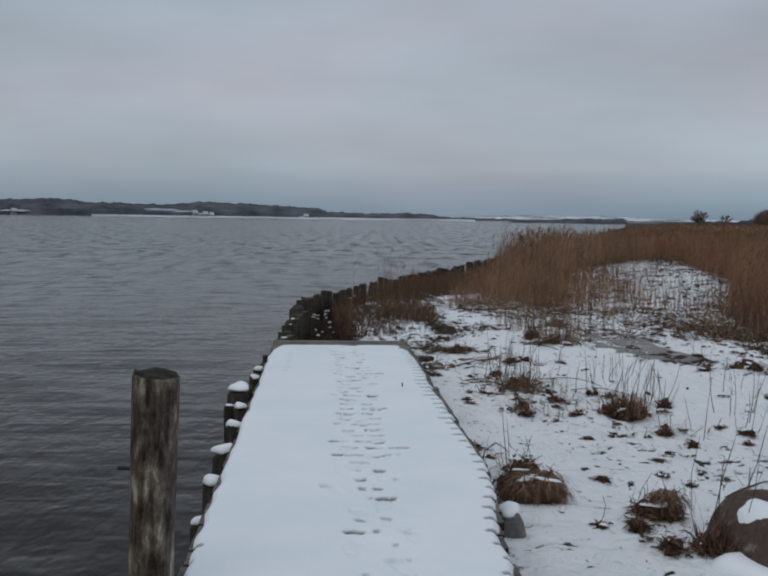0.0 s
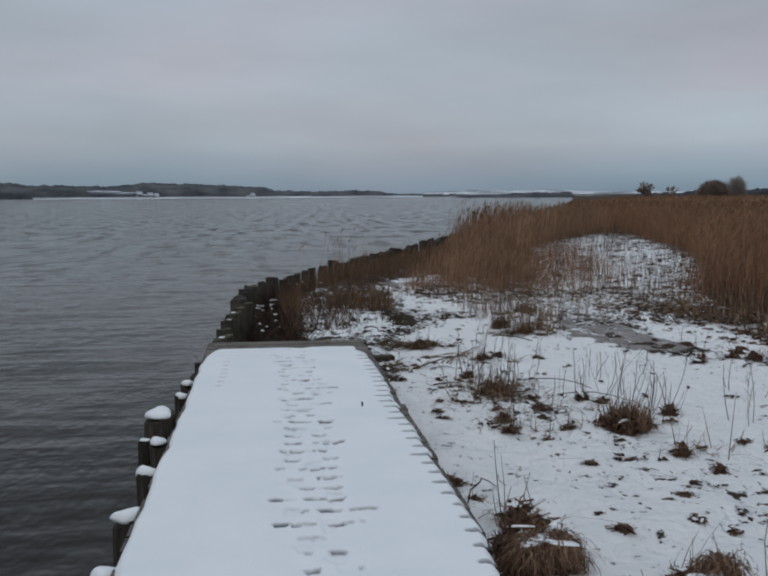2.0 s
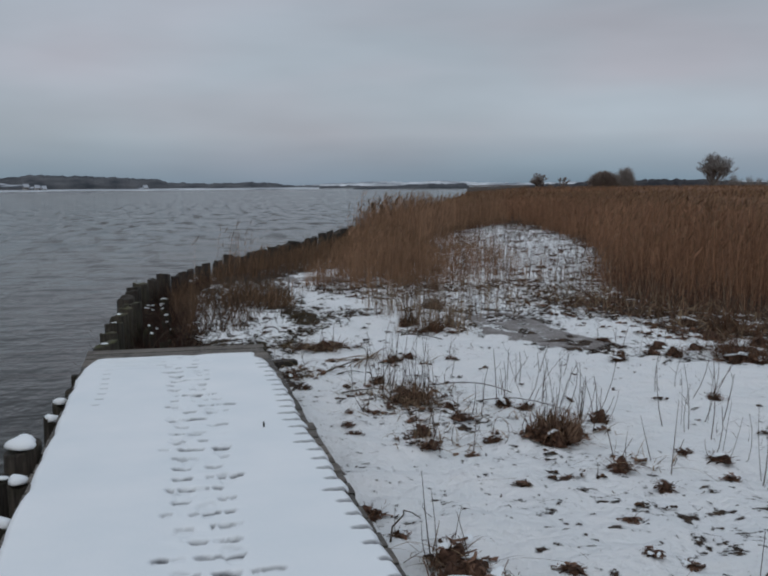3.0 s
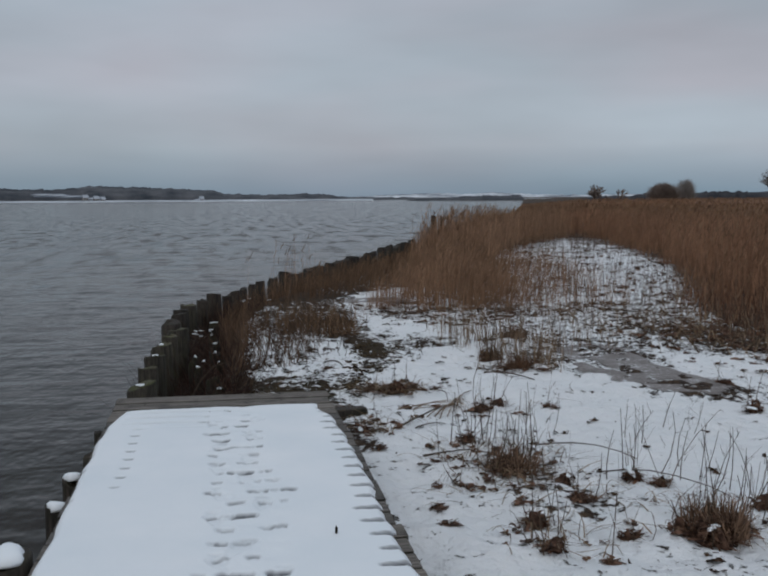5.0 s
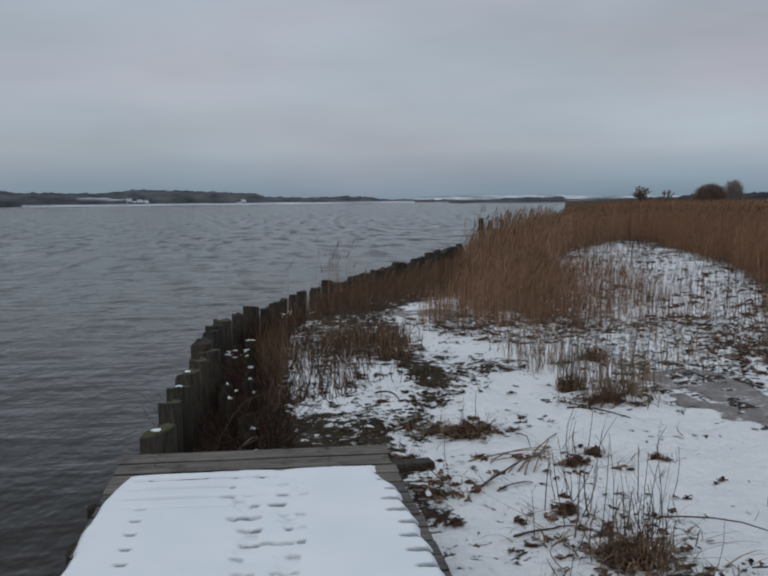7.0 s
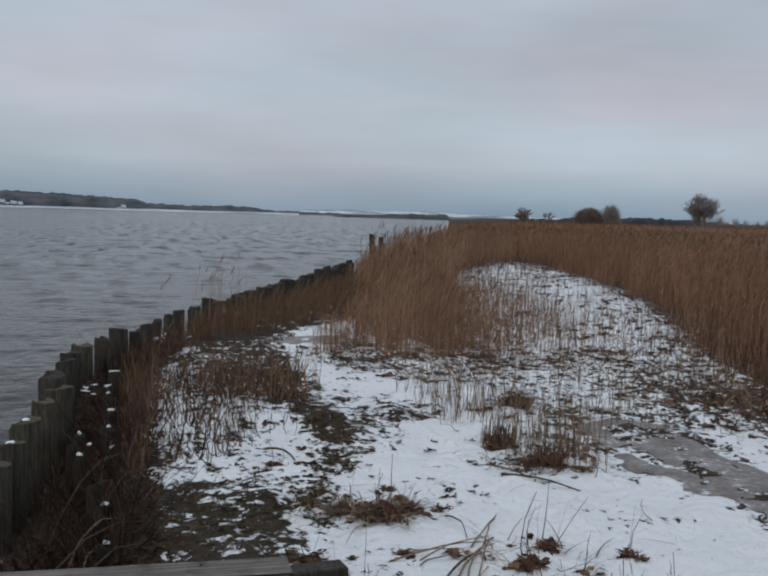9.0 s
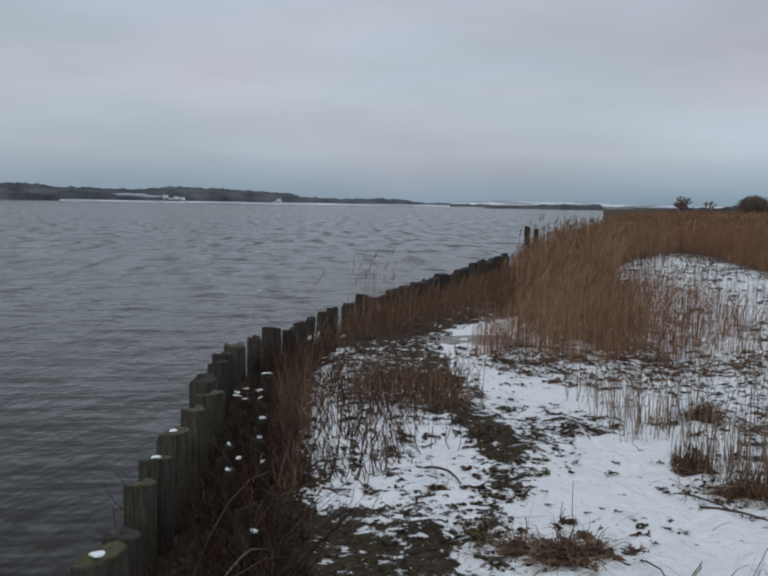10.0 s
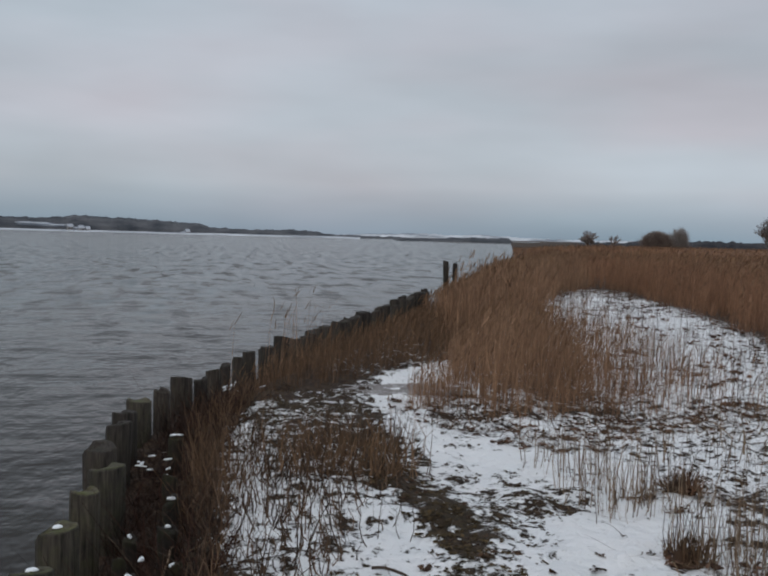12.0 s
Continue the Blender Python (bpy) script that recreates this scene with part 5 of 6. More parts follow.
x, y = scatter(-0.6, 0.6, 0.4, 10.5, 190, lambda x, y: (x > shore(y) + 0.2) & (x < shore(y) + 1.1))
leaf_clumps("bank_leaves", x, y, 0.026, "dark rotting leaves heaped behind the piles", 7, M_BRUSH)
x, y = scatter(6, 19, 9.0, 44, 6.0, lambda x, y: in_clearing(x, y) & (value_noise(x, y, 1.2, 89) > 0.45 - 0.25 * step(bed_edge(x, y), -1.6, 0)))
leaf_clumps("clearing_litter", x, y, 0.075, "brown clumps of dead leaves in the snowy clearing", 6, M_DULL)
x, y = scatter(1.0, 2.9, 1.9, 9.0, 700, lambda x, y: rng.random(len(x)) < near_line(x, y, PATH_LINE, 0.36) * 0.65 * value_noise(x, y, 0.25, 94) ** 2)
leaf_clumps("path_moss", x, y, 0.026, "olive moss and rotten leaves along the worn path", 7, M_MOSS)
x, y = scatter(0.1, 3.2, 0.2, 10.6, 420, lambda x, y: (x > shore(y) + 0.5) & (rng.random(len(x)) < np.clip(bareness(x, y) - 0.12, 0, 0.6) * 1.6 * value_noise(x, y, 0.22, 96) ** 1.3) & ((y < 3.4) | (y > 6.6) | ((x > 2.2) & (y < 6))) & ((x < 2.4) | (y < 6)))
leaf_clumps("moss_tufts", x, y, 0.018, "small dark moss tufts showing through thin snow", 6, M_MOSS)
x, y = scatter(5.0, 10.5, -6, 12, 60, lambda x, y: rng.random(len(x)) < step(bed_edge(x, y) - 2.2 * step(y, 5.5, 7.5), -3.2, -1.0) * (1 - step(bed_edge(x, y), 0.4, 1.8)) * 1.4 * value_noise(x, y, 0.6, 99) ** 1.3)
leaf_clumps("bed_litter", x, y, 0.05, "dark red-brown leaf heaps at the foot of the reed bed", 10, M_DULL)
def leaf_lump(x, y, r, h, label, stems=3, stem_h=0.25, snowy=0.0):
    """A sodden lump of dead leaves: an uneven brown heart under broad curled leaves, a few stalks and a rim of shade."""
    z = float(ground_z(x, y))
    top = tagged(hollow("leaf_clump", x, y, z - 0.01, 360 * rng.random()), label, "leaf clump")
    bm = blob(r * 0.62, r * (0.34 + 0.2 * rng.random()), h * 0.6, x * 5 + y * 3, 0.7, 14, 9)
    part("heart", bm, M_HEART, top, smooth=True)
    n = int(34 + 260 * r)
    a, q = rng.random(n) * 6.3, np.sqrt(rng.random(n))
    base = np.stack([np.cos(a) * q * r * 0.7, np.sin(a) * q * r * 0.5, h * (0.7 - 0.55 * q * q) * (0.4 + 0.8 * rng.random(n))], -1)
    b, ln = a + rng.normal(0, 1.2, n), 0.025 + (0.03 + 0.3 * r) * rng.random(n)
    tip = base + np.stack([np.cos(b) * ln, np.sin(b) * ln, h * (0.5 * rng.random(n) - 0.35)], -1)
    tip[:, 2] = np.maximum(tip[:, 2], 0.006)
    rim = ribbons(base, tip, 0.012 + 0.030 * rng.random(n), 0.014, 4, b + 1.57 + rng.normal(0, 0.5, n), 0.35)
    tagged(strips(rim, "leaves", M_DULL, top), kind="stuff")
    m = int(14 + 120 * r)
    a = rng.random(m) * 6.3
    base = np.stack([np.cos(a) * r * 0.5, np.sin(a) * r * 0.4, np.full(m, 0.3 * h)], -1)
    ln = r * (0.3 + 1.1 * rng.random(m) ** 2)
    tip = base + np.stack([np.cos(a) * ln, np.sin(a) * ln, h * (0.9 * rng.random(m) - 0.3)], -1)
    tip[:, 2] = np.maximum(tip[:, 2], 0.01)
    rim = ribbons(base, tip, 0.007, 0.02, 5, taper=0.25)
    rim[..., 2] += np.sin(np.linspace(0, math.pi, 5))[None, :, None] * (0.35 * h * rng.random(m))[:, None, None]
    tagged(strips(rim, "grass", M_RUST, top), kind="stuff")
    if stems:
        a, q = rng.random(stems) * 6.3, rng.random(stems)
        base = np.stack([np.cos(a) * q * r, np.sin(a) * q * r, np.zeros(stems)], -1)
        hh = stem_h * (0.5 + 0.7 * rng.random(stems))
        tip = base + np.stack([rng.normal(0, 0.3, stems) * hh, rng.normal(0, 0.3, stems) * hh, hh], -1)
        for rim in ribbons(base, tip, 0.007, 0.03, 4, taper=0.5):
            strips(rim[None], "stem", M_STEM, top)
    if snowy:
        for k in range(2):
            ob = part("snow_patch", snow_dome(r * snowy * (0.5 + 0.6 * rng.random()), r * snowy * 0.4, 0.012, int(x * 100 + k)), M_SNOW, top, "white snow patch", smooth=True)
            ob.matrix_basis = pose(rng.normal(0, r * 0.35), rng.normal(0, r * 0.25), h * (0.45 + 0.25 * rng.random()), rng.normal(0, 14), rng.normal(0, 14), 360 * rng.random())
    return top


M_HEART = far_material("sodden_leaves", (0.022, 0.014, 0.011), (0.12, 0.070, 0.050), 26)
LUMP = "red-brown lump of dead leaves half sunk in snow"
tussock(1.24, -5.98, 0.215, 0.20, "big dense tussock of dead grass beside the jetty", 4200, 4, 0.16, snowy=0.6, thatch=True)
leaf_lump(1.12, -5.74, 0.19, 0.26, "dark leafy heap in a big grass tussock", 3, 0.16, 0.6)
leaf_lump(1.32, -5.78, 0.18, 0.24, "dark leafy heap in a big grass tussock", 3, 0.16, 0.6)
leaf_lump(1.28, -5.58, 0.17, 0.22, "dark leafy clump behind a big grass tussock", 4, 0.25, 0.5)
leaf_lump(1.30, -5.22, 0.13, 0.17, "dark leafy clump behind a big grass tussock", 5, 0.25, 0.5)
tussock(2.84, -2.86, 0.21, 0.25, "tan mop of drooping dead grass in snow", 620, 12, 0.55, 0.9, stretch=1.1)
leaf_lump(2.78, -2.93, 0.16, 0.17, "brown leafy lump under a grass mop", 2, 0.3, 0.4)
leaf_lump(2.94, -2.88, 0.13, 0.15, "brown leafy lump under a grass mop", 2, 0.3)
leaf_lump(2.66, -2.84, 0.09, 0.13, LUMP, 4, 0.4)
leaf_lump(3.04, -2.75, 0.10, 0.10, LUMP, 4, 0.4)
tussock(2.05, -1.32, 0.24, 0.24, "tangled dead grass clump with upright weed stems", 300, 18, 0.6, 1.2)
tussock(3.36, 2.85, 0.26, 0.22, "red-brown tussock ringed with pale dead stems", 420, 20, 0.5, 1.0, M_RUST, stretch=1.2)
tussock(3.2, 3.5, 0.17, 0.24, "upright brown tuft of dead stems in snow", 220, 16, 0.55, 0.7, M_BANK)
tussock(3.99, 5.15, 0.2, 0.2, "red-brown clump of dead weeds with pale stems", 300, 18, 0.55, 1.0, M_RUST, stretch=1.3)
tussock(2.04, -6.28, 0.13, 0.14, "small brown grass tussock near the boulder", 800, 3, 0.3, thatch=True)
leaf_lump(1.93, -6.34, 0.12, 0.13, LUMP, 2, 0.2, 0.6)
leaf_lump(2.06, -6.33, 0.11, 0.13, LUMP, 2, 0.2)
leaf_lump(1.90, -6.22, 0.08, 0.11, LUMP, 5, 0.3, 0.5)
tussock(2.10, -7.0, 0.15, 0.2, "weedy clump with tall twigs against the boulder", 240, 5, 0.6, 1.0, M_RUST)
tussock(6.46, 0.4, 0.34, 0.26, "dark brown clump at the edge of the reed bed", 420, 14, 0.45, 1.0, M_RUST)
tussock(7.4, 2.2, 0.4, 0.3, "dark brown clump at the edge of the reed bed", 380, 20, 0.5, 1.0, M_RUST)
tussock(1.68, 1.64, 0.28, 0.10, "flat nest of wet brown leaves and grass", 190, 5, 0.22, 1.2, M_TANGLE, stretch=1.3)
leaf_lump(1.5, 1.72, 0.15, 0.11, "flat brown leaf heap in a nest of grass", 2, 0.2)
leaf_lump(1.72, 1.6, 0.18, 0.12, "flat brown leaf heap in a nest of grass", 2, 0.2)
leaf_lump(1.93, 1.68, 0.13, 0.09, "flat brown leaf heap in a nest of grass", 1, 0.2)
for x, y, r, h, stems in ((1.86, -2.5, 0.15, 0.12, 4), (2.28, -2.1, 0.11, 0.09, 3), (2.81, -1.72, 0.12, 0.12, 7), (2.96, -1.86, 0.10, 0.08, 3), (3.36, -2.5, 0.13, 0.13, 6), (2.37, -2.74, 0.11, 0.10, 3), (4.87, 0.28, 0.13, 0.15, 3),
                          (2.89, -3.88, 0.13, 0.12, 3), (2.98, -4.30, 0.08, 0.09, 1), (2.53, -4.74, 0.07, 0.05, 1), (3.71, -3.74, 0.11, 0.09, 5), (3.53, -4.17, 0.06, 0.06, 1), (3.54, -3.54, 0.08, 0.04, 2), (4.81, -1.82, 0.10, 0.11, 5),
                          (1.88, -5.42, 0.08, 0.06, 2), (2.35, -5.34, 0.06, 0.04, 0), (2.52, -5.42, 0.06, 0.04, 1), (1.80, -3.0, 0.12, 0.08, 4), (2.08, -3.14, 0.07, 0.06, 2), (2.17, -3.95, 0.06, 0.04, 1), (2.47, -3.96, 0.05, 0.04, 0),
                          (1.56, -1.07, 0.04, 0.05, 0), (1.34, -2.16, 0.045, 0.05, 0), (1.31, -2.59, 0.05, 0.04, 1), (1.94, -0.5, 0.12, 0.14, 6), (1.60, -1.6, 0.05, 0.05, 2), (2.30, -1.75, 0.09, 0.08, 3),
                          (1.94, 2.35, 0.06, 0.06, 1), (1.95, 2.0, 0.06, 0.06, 0), (2.17, 1.72, 0.06, 0.05, 0), (1.71, 0.94, 0.05, 0.06, 0), (1.99, 0.92, 0.035, 0.05, 0), (2.58, 0.88, 0.12, 0.09, 4), (2.32, 0.54, 0.11, 0.10, 3), (3.02, 0.70, 0.07, 0.09, 2),
                          (1.79, -6.52, 0.14, 0.12, 6), (1.56, -6.52, 0.07, 0.05, 2), (1.0, -3.38, 0.10, 0.09, 3), (1.08, -4.3, 0.13, 0.10, 4), (1.15, -4.75, 0.07, 0.06, 2), (1.17, 2.85, 0.10, 0.07, 2), (1.12, 0.85, 0.12, 0.10, 2), (1.15, -0.1, 0.12, 0.09, 3),
                          (1.2, -0.65, 0.06, 0.06, 0), (6.35, 0.2, 0.33, 0.24, 4), (6.7, 0.1, 0.2, 0.16, 3), (5.69, 0.52, 0.24, 0.16, 2), (5.5, 0.7, 0.16, 0.1, 1), (5.89, 1.33, 0.22, 0.14, 3), (6.2, 0.9, 0.2, 0.12, 2), (6.97, 1.79, 0.3, 0.2, 4), (7.25, 1.2, 0.25, 0.18, 3), (5.29, 1.62, 0.14, 0.1, 3), (7.2, 2.94, 0.28, 0.18, 3), (7.7, 0.3, 0.3, 0.2, 3), (5.0, 0.5, 0.12, 0.1, 2), (3.04, 0.62, 0.05, 0.05, 0), (1.83, -7.0, 0.13, 0.14, 5)):
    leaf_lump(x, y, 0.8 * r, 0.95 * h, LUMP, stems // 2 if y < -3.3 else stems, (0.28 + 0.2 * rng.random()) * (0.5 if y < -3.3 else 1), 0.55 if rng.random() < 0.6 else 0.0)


def tangle(x, y, r, n, label):
    """Flattened dead grass and leaves spread round a clump, with short stalks."""
    q, a = r * np.sqrt(rng.random(n)), rng.random(n) * 6.3
    px, py_ = x + np.cos(a) * q * 1.2, y + np.sin(a) * q
    base = np.stack([px, py_, ground_z(px, py_) + 0.01], -1)
    b, ln = rng.random(n) * 6.3, 0.1 + 0.3 * rng.random(n)
    tip = base + np.stack([np.cos(b) * ln, np.sin(b) * ln, 0.09 * rng.random(n) ** 2], -1)
    rim = ribbons(base, tip, 0.006 + 0.006 * rng.random(n), 0.02, 5, taper=0.4)
    rim[..., 2] += np.sin(np.linspace(0, math.pi, 5))[None, :, None] * (0.07 * rng.random(n) ** 2)[:, None, None]
    tagged(strips(rim, "grass_tangle", M_TANGLE), label, "dead grass", kind="stuff")
    px, py_ = px[: n // 5], py_[: n // 5]
    leaf_clumps("leaf_heaps", px, py_, 0.045, "small brown leaves caught in flattened grass", 6, M_DULL)
    k = max(4, n // 14)
    stubble("dead_stalks", x + rng.normal(0, 0.5 * r, k), y + rng.normal(0, 0.5 * r, k), 0.15 + 0.4 * rng.random(k), 0.008, M_TWIG, "short dark dead stalks in snow", 0.15)


FLAT = "flattened pale dead grass mixed with snow"
for x, y, r, n in ((2.05, -0.95, 0.5, 130), (2.0, -1.8, 0.5, 110), (2.9, -2.6, 0.45, 60), (1.9, -2.8, 0.35, 50), (3.5, 3.0, 0.5, 90), (3.95, 5.0, 0.45, 70), (1.7, 1.68, 0.36, 90), (2.45, 0.7, 0.4, 60), (1.25, 0.0, 0.3, 60), (1.25, -5.3, 0.25, 40), (6.6, 0.6, 0.6, 90), (7.3, 2.4, 0.6, 90), (3.05, -3.8, 0.25, 30)):
    tangle(x, y, r, n, FLAT)


def weed(x, y, stems, h, label, spread=0.25):
    """Tall dead weed stalks with short side twigs."""
    z = float(ground_z(x, y))
    top = tagged(hollow("dead_weed", x, y, z), label, "dead weed")
    base = np.stack([rng.normal(0, spread * 0.4, stems), rng.normal(0, spread * 0.4, stems), np.full(stems, -0.02)], -1)
    hh = h * (0.55 + 0.5 * rng.random(stems))
    tip = base + np.stack([rng.normal(0.04, 0.16, stems) * hh, rng.normal(0, 0.16, stems) * hh, hh], -1)
    for rim in ribbons(base, tip, 0.008, 0.02, 4, rng.normal(0, 0.5, stems), 0.5):
        strips(rim[None], "stalk", M_TWIG, top)
    pick = rng.integers(0, stems, stems * 3)
    f = (0.4 + 0.55 * rng.random(len(pick)))[:, None]
    b = base[pick] * (1 - f) + tip[pick] * f
    t = b + np.stack([rng.normal(0, 0.05, len(pick)), rng.normal(0, 0.05, len(pick)), 0.03 + 0.06 * rng.random(len(pick))], -1)
    tagged(strips(ribbons(b, t, 0.005, 0.005, 3), "twig_growth", M_TWIG, top), kind="stuff")
    return top


WEED = "tall thin dead weed stalks standing in snow"
for x, y, k, h in ((-0.36, 8.0, 3, 0.85), (2.75, -1.75, 4, 0.55), (3.15, -1.6, 5, 0.6), (3.3, -2.1, 4, 0.6), (3.89, -2.8, 3, 0.66), (3.96, -2.98, 3, 0.6), (4.3, -2.6, 3, 0.45), (3.91, -3.59, 4, 0.5), (3.74, -4.22, 7, 0.62), (3.82, -4.3, 4, 0.45), (4.6, -1.3, 3, 0.5),
                   (2.6, -0.2, 4, 0.45), (3.3, -0.6, 4, 0.4), (3.9, -0.4, 3, 0.4), (1.4, 4.3, 3, 0.3), (1.55, 4.4, 2, 0.28), (2.9, -5.9, 3, 0.22), (3.3, -6.2, 4, 0.25), (2.15, -6.75, 4, 0.75)):
    weed(x, y, k, h, WEED)


def stick(x0, y0, x1, y1, r, lift, label, material=None):
    z0, z1 = float(ground_z(x0, y0)), float(ground_z(x1, y1))
    cu = bpy.data.curves.new("stick", "CURVE")
    cu.dimensions, cu.bevel_depth, cu.bevel_resolution = "3D", r, 1
    s = cu.splines.new("POLY")
    s.points.add(5)
    for i in range(6):
        f = i / 5
        s.points[i].co = (x0 + (x1 - x0) * f + rng.normal(0, 0.009), y0 + (y1 - y0) * f + rng.normal(0, 0.009), z0 + (z1 - z0) * f + r + lift * 4 * f * (1 - f), 1)
        s.points[i].radius = 1 - 0.5 * f
    cu.materials.append(material or M_TWIG)
    tmp = bpy.data.objects.new("stick", cu)
    me = bpy.data.meshes.new_from_object(tmp)
    bpy.data.objects.remove(tmp)
    return tagged(new("stick", me), label, "stick")


for x0, y0, x1, y1, r, lift in ((1.9, 0.42, 2.2, 0.95, 0.005, 0.06), (1.82, 0.5, 2.28, 0.98, 0.004, 0.04), (2.0, 0.45, 2.32, 1.12, 0.004, 0.08), (1.6, 0.8, 2.2, 1.05, 0.005, 0.015), (2.15, 1.0, 2.5, 1.5, 0.0045, 0.02), (1.75, 0.75, 2.3, 1.15, 0.004, 0.03), (1.65, 0.95, 2.1, 1.0, 0.004, 0.01), (2.2, 0.95, 2.45, 1.45, 0.004, 0.03), (1.7, 0.65, 2.05, 0.9, 0.004, 0.01), (1.5, -0.9, 1.9, -0.75, 0.008, 0.01), (2.9, 2.5, 3.3, 2.0, 0.01, 0.03),
                            (1.2, 3.6, 1.35, 2.9, 0.012, 0.05), (2.66, -5.8, 3.35, -5.18, 0.008, 0.03), (2.95, -6.0, 3.5, -5.3, 0.007, 0.04), (1.51, 0.0, 2.08, 0.8, 0.009, 0.02), (1.6, -0.05, 1.95, 0.3, 0.006, 0.03), (2.92, 2.93, 3.08, 2.45, 0.008, 0.02), (2.14, 1.54, 2.17, 1.14, 0.006, 0.05), (1.89, 0.5, 2.29, 1.06, 0.006, 0.03), (2.5, -0.6, 3.1, -1.2, 0.006, 0.06), (2.6, -1.6, 3.3, -2.2, 0.005, 0.08), (1.05, -4.9, 1.35, -4.4, 0.006, 0.1)):
    pale = 0.4 < y0 < 1.1 and x0 < 2.3
    stick(x0, y0, x1, y1, r * (1.3 if pale else 1), lift, "pale bent reed stalk lying on the snow" if pale else "bent brown twig lying on the snow", M_PALE if pale else None)
for x0, y0, x1, y1 in ((-0.55, 0.5, 0.2, 1.6), (-0.4, 1.3, -0.1, 0.6), (-0.3, 0.8, 0.3, 1.1), (-0.45, 2.3, 0.15, 3.2), (-0.2, 1.9, 0.25, 2.6)):
    stick(x0, y0, x1, y1, 0.008, 0.28, "bare arching bramble branch on the bank")

for x0, y0, x1, y1, lift in ((-0.45, 0.75, -0.28, 1.35, 0.22), (-0.2, 1.1, -0.05, 1.75, 0.2), (-0.55, 0.5, -0.1, 0.8, 0.08), (-0.3, 1.7, 0.05, 1.9, 0.16), (-0.15, 4.0, 0.0, 4.5, 0.2)):
    stick(x0, y0, x1, y1, 0.009, lift, "pale bare twig caught in the bank brush", M_PALE)


n = 50
x, y = -0.6 + 0.95 * rng.random(n), 0.45 + 5.5 * rng.random(n) ** 1.4
x = np.maximum(x, shore(y) + 0.2)
a, ln = rng.random(n) * 6.3, 0.25 + 0.5 * rng.random(n)
base = np.stack([x, y, ground_z(x, y)], -1)
tip = base + np.stack([np.cos(a) * ln, np.sin(a) * ln * 0.9, 0.05 + 0.3 * rng.random(n)], -1)
rim = ribbons(base, tip, 0.007, 0.05, 7, taper=0.5)
rim[..., 2] += (np.sin(np.linspace(0, math.pi, 7))[None, :, None] * (0.05 + 0.2 * rng.random(n))[:, None, None])
tagged(strips(rim, "bramble_tangle", M_TWIG), "tangle of dark bramble twigs between the piles", "brambles", kind="stuff")


scrap = tagged(hollow("bark_scrap", 0.52, -3.65, 0.03), "tiny dark bark scrap standing in the deck snow", "scrap")
make_beam("scrap", scrap, -0.006, 0.006, -0.004, 0.004, -0.02, 0.038, M_BLACK)


def frozen_puddle(line, level, wide, label):
    """Ice filling a hollow; the uneven snow round it draws its shore."""
    xs = np.arange(min(q[0] for q in line) - wide, max(q[0] for q in line) + wide, 0.08)
    ys = np.arange(min(q[1] for q in line) - wide, max(q[1] for q in line) + wide, 0.08)
    X, Y = np.meshgrid(xs, ys)
    inside = near_line(X, Y, line, wide)
    zs = level + 0.0 * X - 0.03 * (1 - step(inside, 0.0, 0.4))
    keep = np.minimum.reduce([inside[:-1, :-1], inside[1:, :-1], inside[:-1, 1:], inside[1:, 1:]]) > 0.02
    return tagged(sheet("frozen_puddle", xs, ys, zs, M_ICE, keep=keep), label, "puddle")


frozen_puddle(*HOLLOWS[0], "frozen grey puddle in the trampled snow")
frozen_puddle(*HOLLOWS[1], "small frozen puddle by the reeds")


# ---- far shore ----
def ridge(name, dist, profile, material, label, base_z=-1.0, rough=1.0, deep=60, seed=1):
    """A long low hill: its crest height over compass angles in degrees to the right of +y."""
    a = np.arange(profile[0][0], profile[-1][0] + 0.01, 0.05)
    crest = np.interp(a, [p[0] for p in profile], [p[1] for p in profile])
    bumps = (value_noise(a, 0 * a, 0.12, seed) - 0.5) * rough + (value_noise(a, 0 * a, 0.35, seed + 1) - 0.5) * rough
    crest = np.maximum(crest + bumps * np.minimum(1, crest / 4), 0.3)
    rows = []
    for f, hgt in ((0.0, 0.0), (0.05, 0.35), (0.3, 0.7), (1.0, 1.0), (2.0, 0.4)):
        dd = dist + deep * f
        rows.append(np.stack([np.sin(np.radians(a)) * dd, np.cos(np.radians(a)) * dd, base_z + crest * hgt], -1))
    q = np.array(rows)
    quads = np.stack([q[:-1, :-1], q[:-1, 1:], q[1:, 1:], q[1:, :-1]], 2).reshape(-1, 4, 3)
    return tagged(soup(name, quads, material), label, "hill", kind="structure")


ridge("backdrop_woods", 900, [(-30, 13), (-17.7, 14), (-16.5, 14.5), (-15, 16), (-13.5, 13), (-11, 12), (-9.5, 11.5), (-8.5, 12), (-7.2, 14.5), (-5, 13.5), (-2, 11.5), (-0.2, 9.2), (0.15, 7.2), (2.4, 5.6), (4.5, 6.6), (6.2, 5.6), (6.7, 3.4), (11, 2.2), (13, 1.6)],
      M_WOODS, "dark wooded hills on the far shore of the lake", seed=31)
M_HEDGE = far_material("far_hedge", (0.03, 0.032, 0.038), (0.075, 0.075, 0.08), 0.3)
M_FARHILL = far_material("far_snow_hill", (0.16, 0.18, 0.21), (0.74, 0.79, 0.84), 0.02)
ridge("backdrop_snow_hill", 1500, [(7, 3), (10, 6.5), (12, 9), (14, 7), (15.6, 8.5), (18, 5.5), (20, 4.5), (24, 5.5), (28, 4), (45, 4)], M_FARHILL, "pale snow-covered fields on the far shore", rough=1.2, seed=33)
